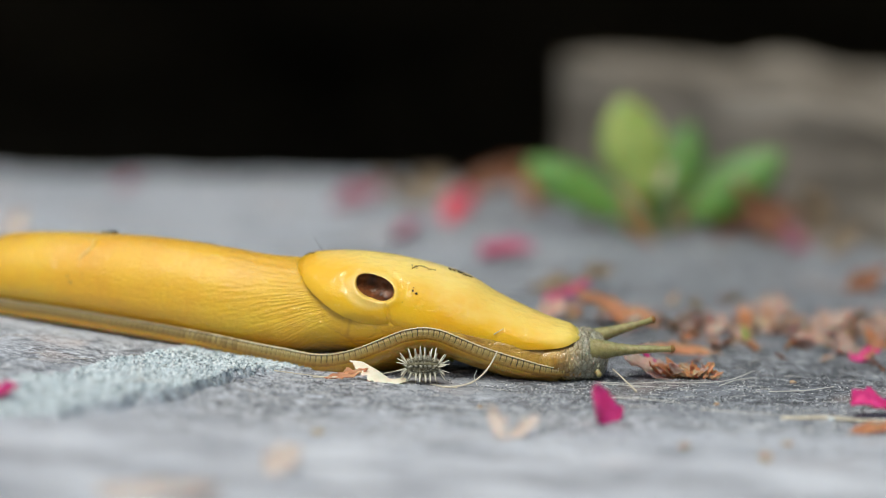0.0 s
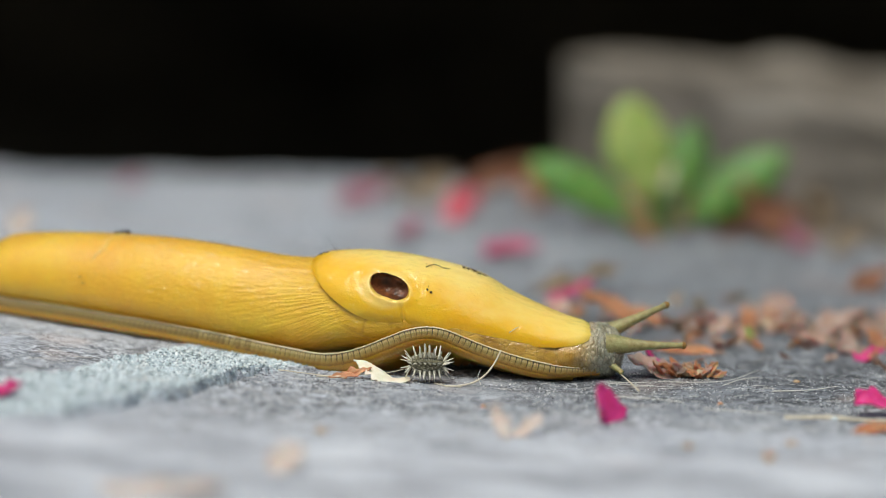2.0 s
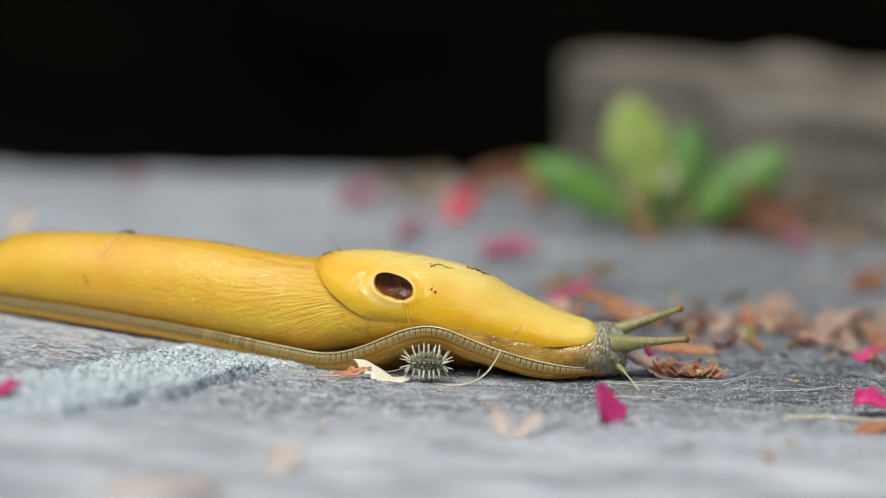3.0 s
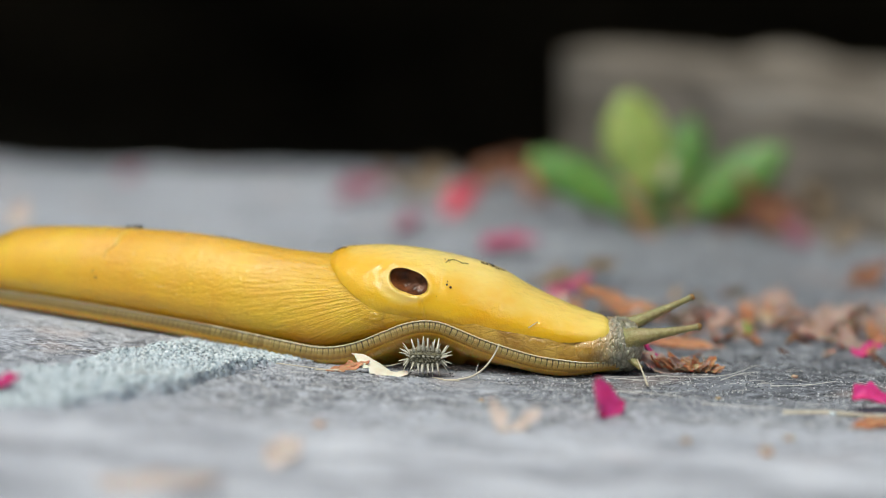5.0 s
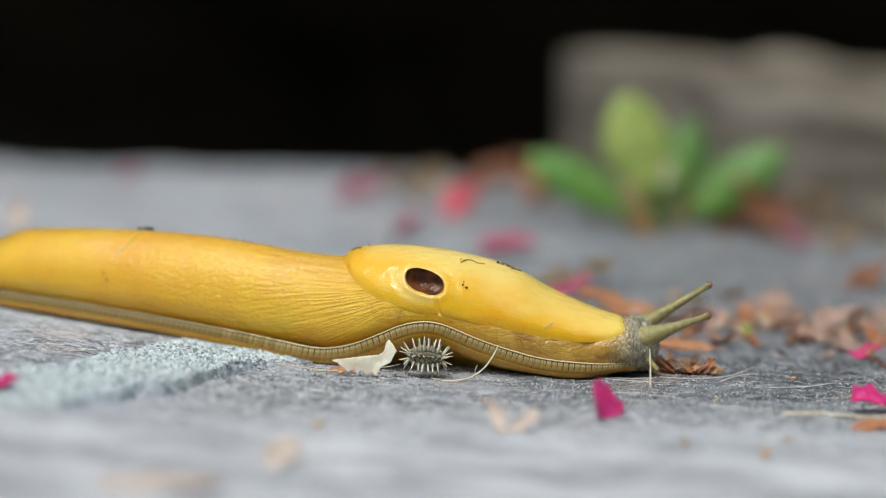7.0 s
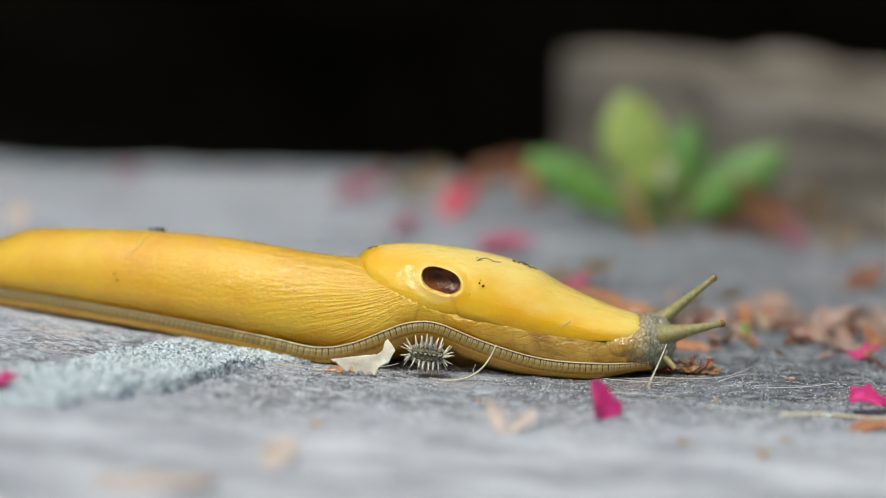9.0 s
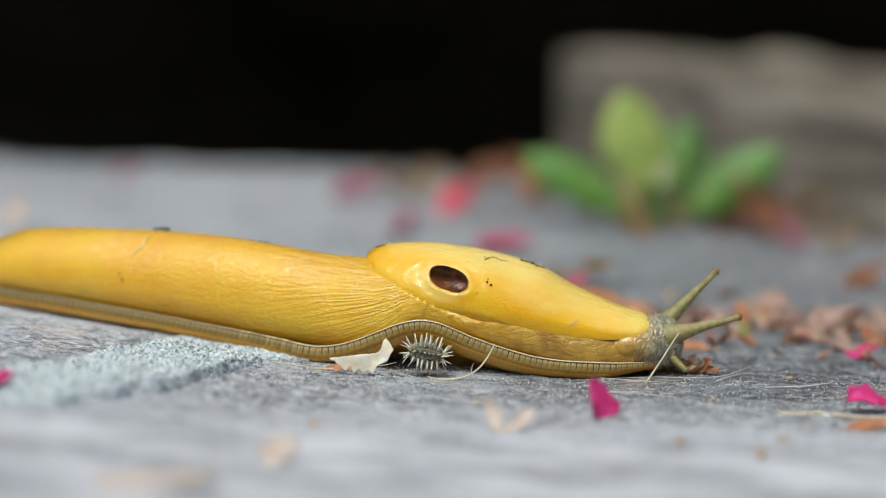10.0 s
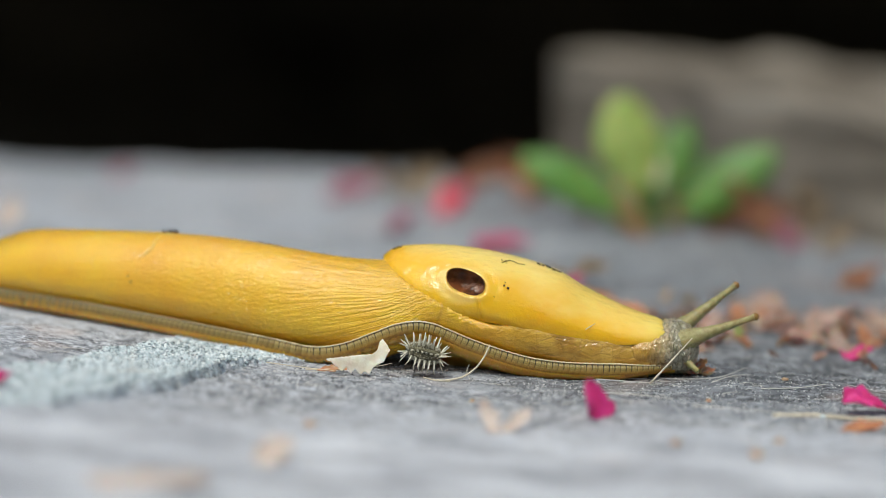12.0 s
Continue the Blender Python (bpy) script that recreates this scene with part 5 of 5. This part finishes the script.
def build_fibres():
    # the stiff fibre that the head pushes along
    ob = strand("grass_fibre", [(0.001 * i, 0.00002 * i * i / 9, 0) for i in range(13)], 0.00022, STRAW, "stiff pale grass fibre leaning on the slug's head", "fibre", "", 0.55)
    rows = []
    for (t, x, z), (_, fx, fz) in zip(FIBRE_TOP, FIBRE_FOOT):
        foot = Vector((fx / 1000, -0.0112, fz / 1000))
        top = Vector((x / 1000, -0.0080 + 0.004 * (1 - step(t, 5.5, 9.2)), z / 1000))
        lean = min(math.sqrt(max(0.0118 ** 2 - (top.x - foot.x) ** 2 - (top.z - foot.z) ** 2, 0.0)), 0.007)
        foot += Vector((0, -lean, 0.19 * lean))
        rows.append((t, along(foot, top)))
    TIMED.append((ob, rows))
    # the curved straw in front of the bur
    line = smooth_line(on_ground([(3.0, -13.6, 0), (5.5, -14.0, 0.2), (8.5, -13.8, 0.8), (10.8, -12.5, 2.4), (12.4, -11.0, 4.6), (13.4, -10.2, 6.6)]))
    strand("curved_straw", line, 0.00022, STRAW, "curved pale straw standing before the slug's foot", "straw", "", 0.7)
    line = smooth_line(on_ground([(1.0, -12.0, 0.2), (3.0, -13.6, 0.1), (6.0, -14.2, 0)]))
    strand("curved_straw", line, 0.00016, STRAW, "thin pale straw lying beneath the bur", "straw", "", 0.7)
    for pts, r, mat in (([(64, -37, 0), (72, -36.4, 0.1), (79, -36.8, 0.2), (86, -36.0, 0)], 0.0005, STRAW), ([(33, -21, 0.2), (40, -22.6, 0.3), (47, -25, 0.1)], 0.00014, FIBRE),
                        ([(44, -3.5, 0), (51, -5, 0.1), (58, -4.2, 0.5), (64, 2, 1.6)], 0.00011, FIBRE), ([(65, -12, 0.1), (72, -11, 0.3), (78, -8, 0.2)], 0.00014, FIBRE),
                        ([(34, -7.5, 0.1), (40, -8.6, 0.2), (46, -8.8, 0.0)], 0.00011, FIBRE), ([(33, -4.5, 0.1), (39, -6, 0.3), (44, -5.5, 0.1)], 0.0001, FIBRE),
                        ([(56, -9, 0.1), (60, -4, 0.6), (63, -2, 0.9), (65, 2.5, 0.1)], 0.0001, FIBRE), ([(-29, -8.2, 0.1), (-22, -9.8, 0.3), (-16, -11, 0.1)], 0.00012, STRAW),
                        ([(-56, -38, 0), (-48, -37, 0.2), (-42, -37.5, 0.1)], 0.00013, FIBRE), ([(-51, -37, 0), (-51.5, -36.5, 2), (-51.2, -36, 4.2)], 0.00011, FIBRE),
                        ([(9.8, -12.0, 0.1), (9.2, -11, 1.5), (9.6, -10.5, 2.8)], 0.00008, FIBRE), ([(50, -31, 0), (58, -33, 0.1), (66, -33.5, 0.1)], 0.00012, FIBRE)):
        strand("fibre", smooth_line(on_ground(pts)), r, mat, "fine white fibre lying on the stone ledge", "fibre", "loose fibres")
    # a pale flat seed and small grains
    for i, (x, y, size, mat) in enumerate(((70.9, -2.4, 0.55, TAN), (53.7, -25.0, 0.5, TAN), (56.7, -71.6, 1.1, TAN), (73.0, -36.8, 0.6, CRYSTAL), (-18, -62, 0.8, TAN), (62, -60, 0.7, TAN), (44, -64, 0.8, TAN), (10, -30, 0.5, TAN))):
        rnd = random.Random(i)
        verts, faces = lattice(lambda u, v: Vector((size / 1000 * math.cos(math.pi * u) * 1.2, size / 1000 * math.sin(math.pi * u) * math.cos(2 * math.pi * v), 0.7 * size / 1000 * math.sin(math.pi * u) * math.sin(2 * math.pi * v)))
                               * (1 + 0.25 * noise.noise((u * 4, v * 5, i))), 10, 12, True)
        lay("grain", turned(verts, 0, 0, 40 * i), faces, mat, x / 1000, y / 1000, "small tan grain lying on the stone ledge", "grain", "loose grains")
    # the countless short fibres and the grit
    rnd = random.Random(21)
    verts, faces = [], []
    for i in range(300):
        x, y = rnd.uniform(-90, 95), rnd.uniform(-60, 40)
        a, n = rnd.gauss(0.1, 0.5), rnd.uniform(1.0, 4.5)
        pts = on_ground([(x + n * s * math.cos(a), y + n * s * math.sin(a), 0.12 * math.sin(3 * s)) for s in (0, 0.33, 0.66, 1)], 0.00006)
        v, f = tube(pts, 0.00006, 3, 0.6)
        faces += [tuple(q + len(verts) for q in g) for g in f]
        verts += v
    tagged(new("short_fibres", mesh_of("short_fibres", verts, faces, FIBRE)), "scattered short white fibres on the ledge", "fibres", kind="stuff")
    verts, faces, n = [], [], 0
    while n < 19000:
        x, y = rnd.uniform(-0.11, -0.014), rnd.uniform(-0.095, 0.03)
        if grit(x, y)[0] > rnd.uniform(0.3, 1.0):
            crumb(verts, faces, Vector((x, y, ground_z(x, y) + 0.00005)), rnd.uniform(0.00013, 0.0005), rnd)
            n += 1
    tagged(new("pale_grit", mesh_of("pale_grit", verts, faces, CRYSTAL, smooth=False)), "pale blue crystalline grit on the ledge", "grit", kind="stuff")
    verts, faces = [], []
    while len(verts) < 6 * 17000:
        x, y = rnd.uniform(-0.045, 0.1), min(rnd.uniform(-0.05, 0.035), rnd.uniform(-0.05, 0.06))
        if noise.noise((x * 60, y * 60, 9)) + noise.noise((x * 240, y * 240, 4)) > rnd.uniform(-0.8, 0.4) - (0.4 if x > 0.02 else 0):
            crumb(verts, faces, Vector((x, y, ground_z(x, y) + 0.00002)), rnd.uniform(0.00007, 0.00024), rnd)
    tagged(new("fine_sand", mesh_of("fine_sand", verts, faces, PEPPER, smooth=False)), "fine black and white sand grains on the ledge", "sand", kind="stuff")


def build_plant():
    plant = new("seedling")
    x0, y0 = 0.0625, 0.222
    plant.matrix_basis = Matrix.Translation((x0, y0, ground_z(x0, y0)))
    tagged(plant, "small green seedling with broad leaves at the timber's foot", "plant")
    # base, tip, width (mm), material
    leaves = (((-1, -1, 7), (-8.5, -4, 36.5), 18.5, LIME, 0.25), ((-6, -5, 5), (-33, -12, 22), 13, GREEN, 0.5), ((9, 1, 4), (33, -4, 25), 14, GREEN, 0.4), ((5, 6, 8), (11, 10, 30), 13, GREEN, 0.3),
              ((-4, -8, 1), (-10, -14, 9), 7, GREEN, 0.6), ((2, -4, 2), (0, -12, 12), 7, GREEN, 0.5))
    for i, (a, b, wide, mat, curl) in enumerate(leaves):
        a, b = Vector(a) / 1000, Vector(b) / 1000
        verts, faces = blade((b - a).length * 1.04, wide / 1000, -curl, -0.3, i + 300, 1.25 if mat is LIME else 1.05, 0.06, 20, 10, 0.0004, 0.0006)
        x = (b - a).normalized()
        z = (Vector((0, -1, 0.55)) - x * x.dot(Vector((0, -1, 0.55)))).normalized()
        m = Matrix((x, z.cross(x), z)).transposed().to_4x4()
        leaf = part("leaf", mesh_of("leaf", [m @ v + a for v in verts], faces, mat), plant, "bright lime leaf" if mat is LIME else "")
        mid = [m @ Vector((0.96 * (b - a).length * s, 0, 0.00025 - 0.5 * curl * (b - a).length * s * s)) + a for s in [k / 8 for k in range(9)]]
        v, f = tube(mid, 0.0005, 6, 0.3)
        part("midrib", mesh_of("midrib", v, f, LIME), leaf)
        v, f = tube([Vector((0, 0, -0.001)), a * 0.5 + Vector((0, 0, 0.001)), a * 1.0], 0.0009, 6, 0.8)
        part("stem", mesh_of("stem", v, f, LIME), plant)
    verts, faces = tube([(0, -0.003, 0), (0.001, -0.004, 0.008), (0.0035, -0.004, 0.020)], 0.0012, 6, 0.7)
    part("dry_stalk", mesh_of("dry_stalk", verts, faces, STRAW), plant, "pale dry stalk")


build_ledge()
build_setting()
build_beam()
build_slug()
build_petals()
build_bracts()
build_bur()
build_pale_leaf()
build_fibres()
build_plant()


def motions():
    for ob, rows in MOVES:
        walk(ob, list(zip(TIMES, rows)))
    for ob, rows in TIMED:
        walk(ob, rows)


motions()
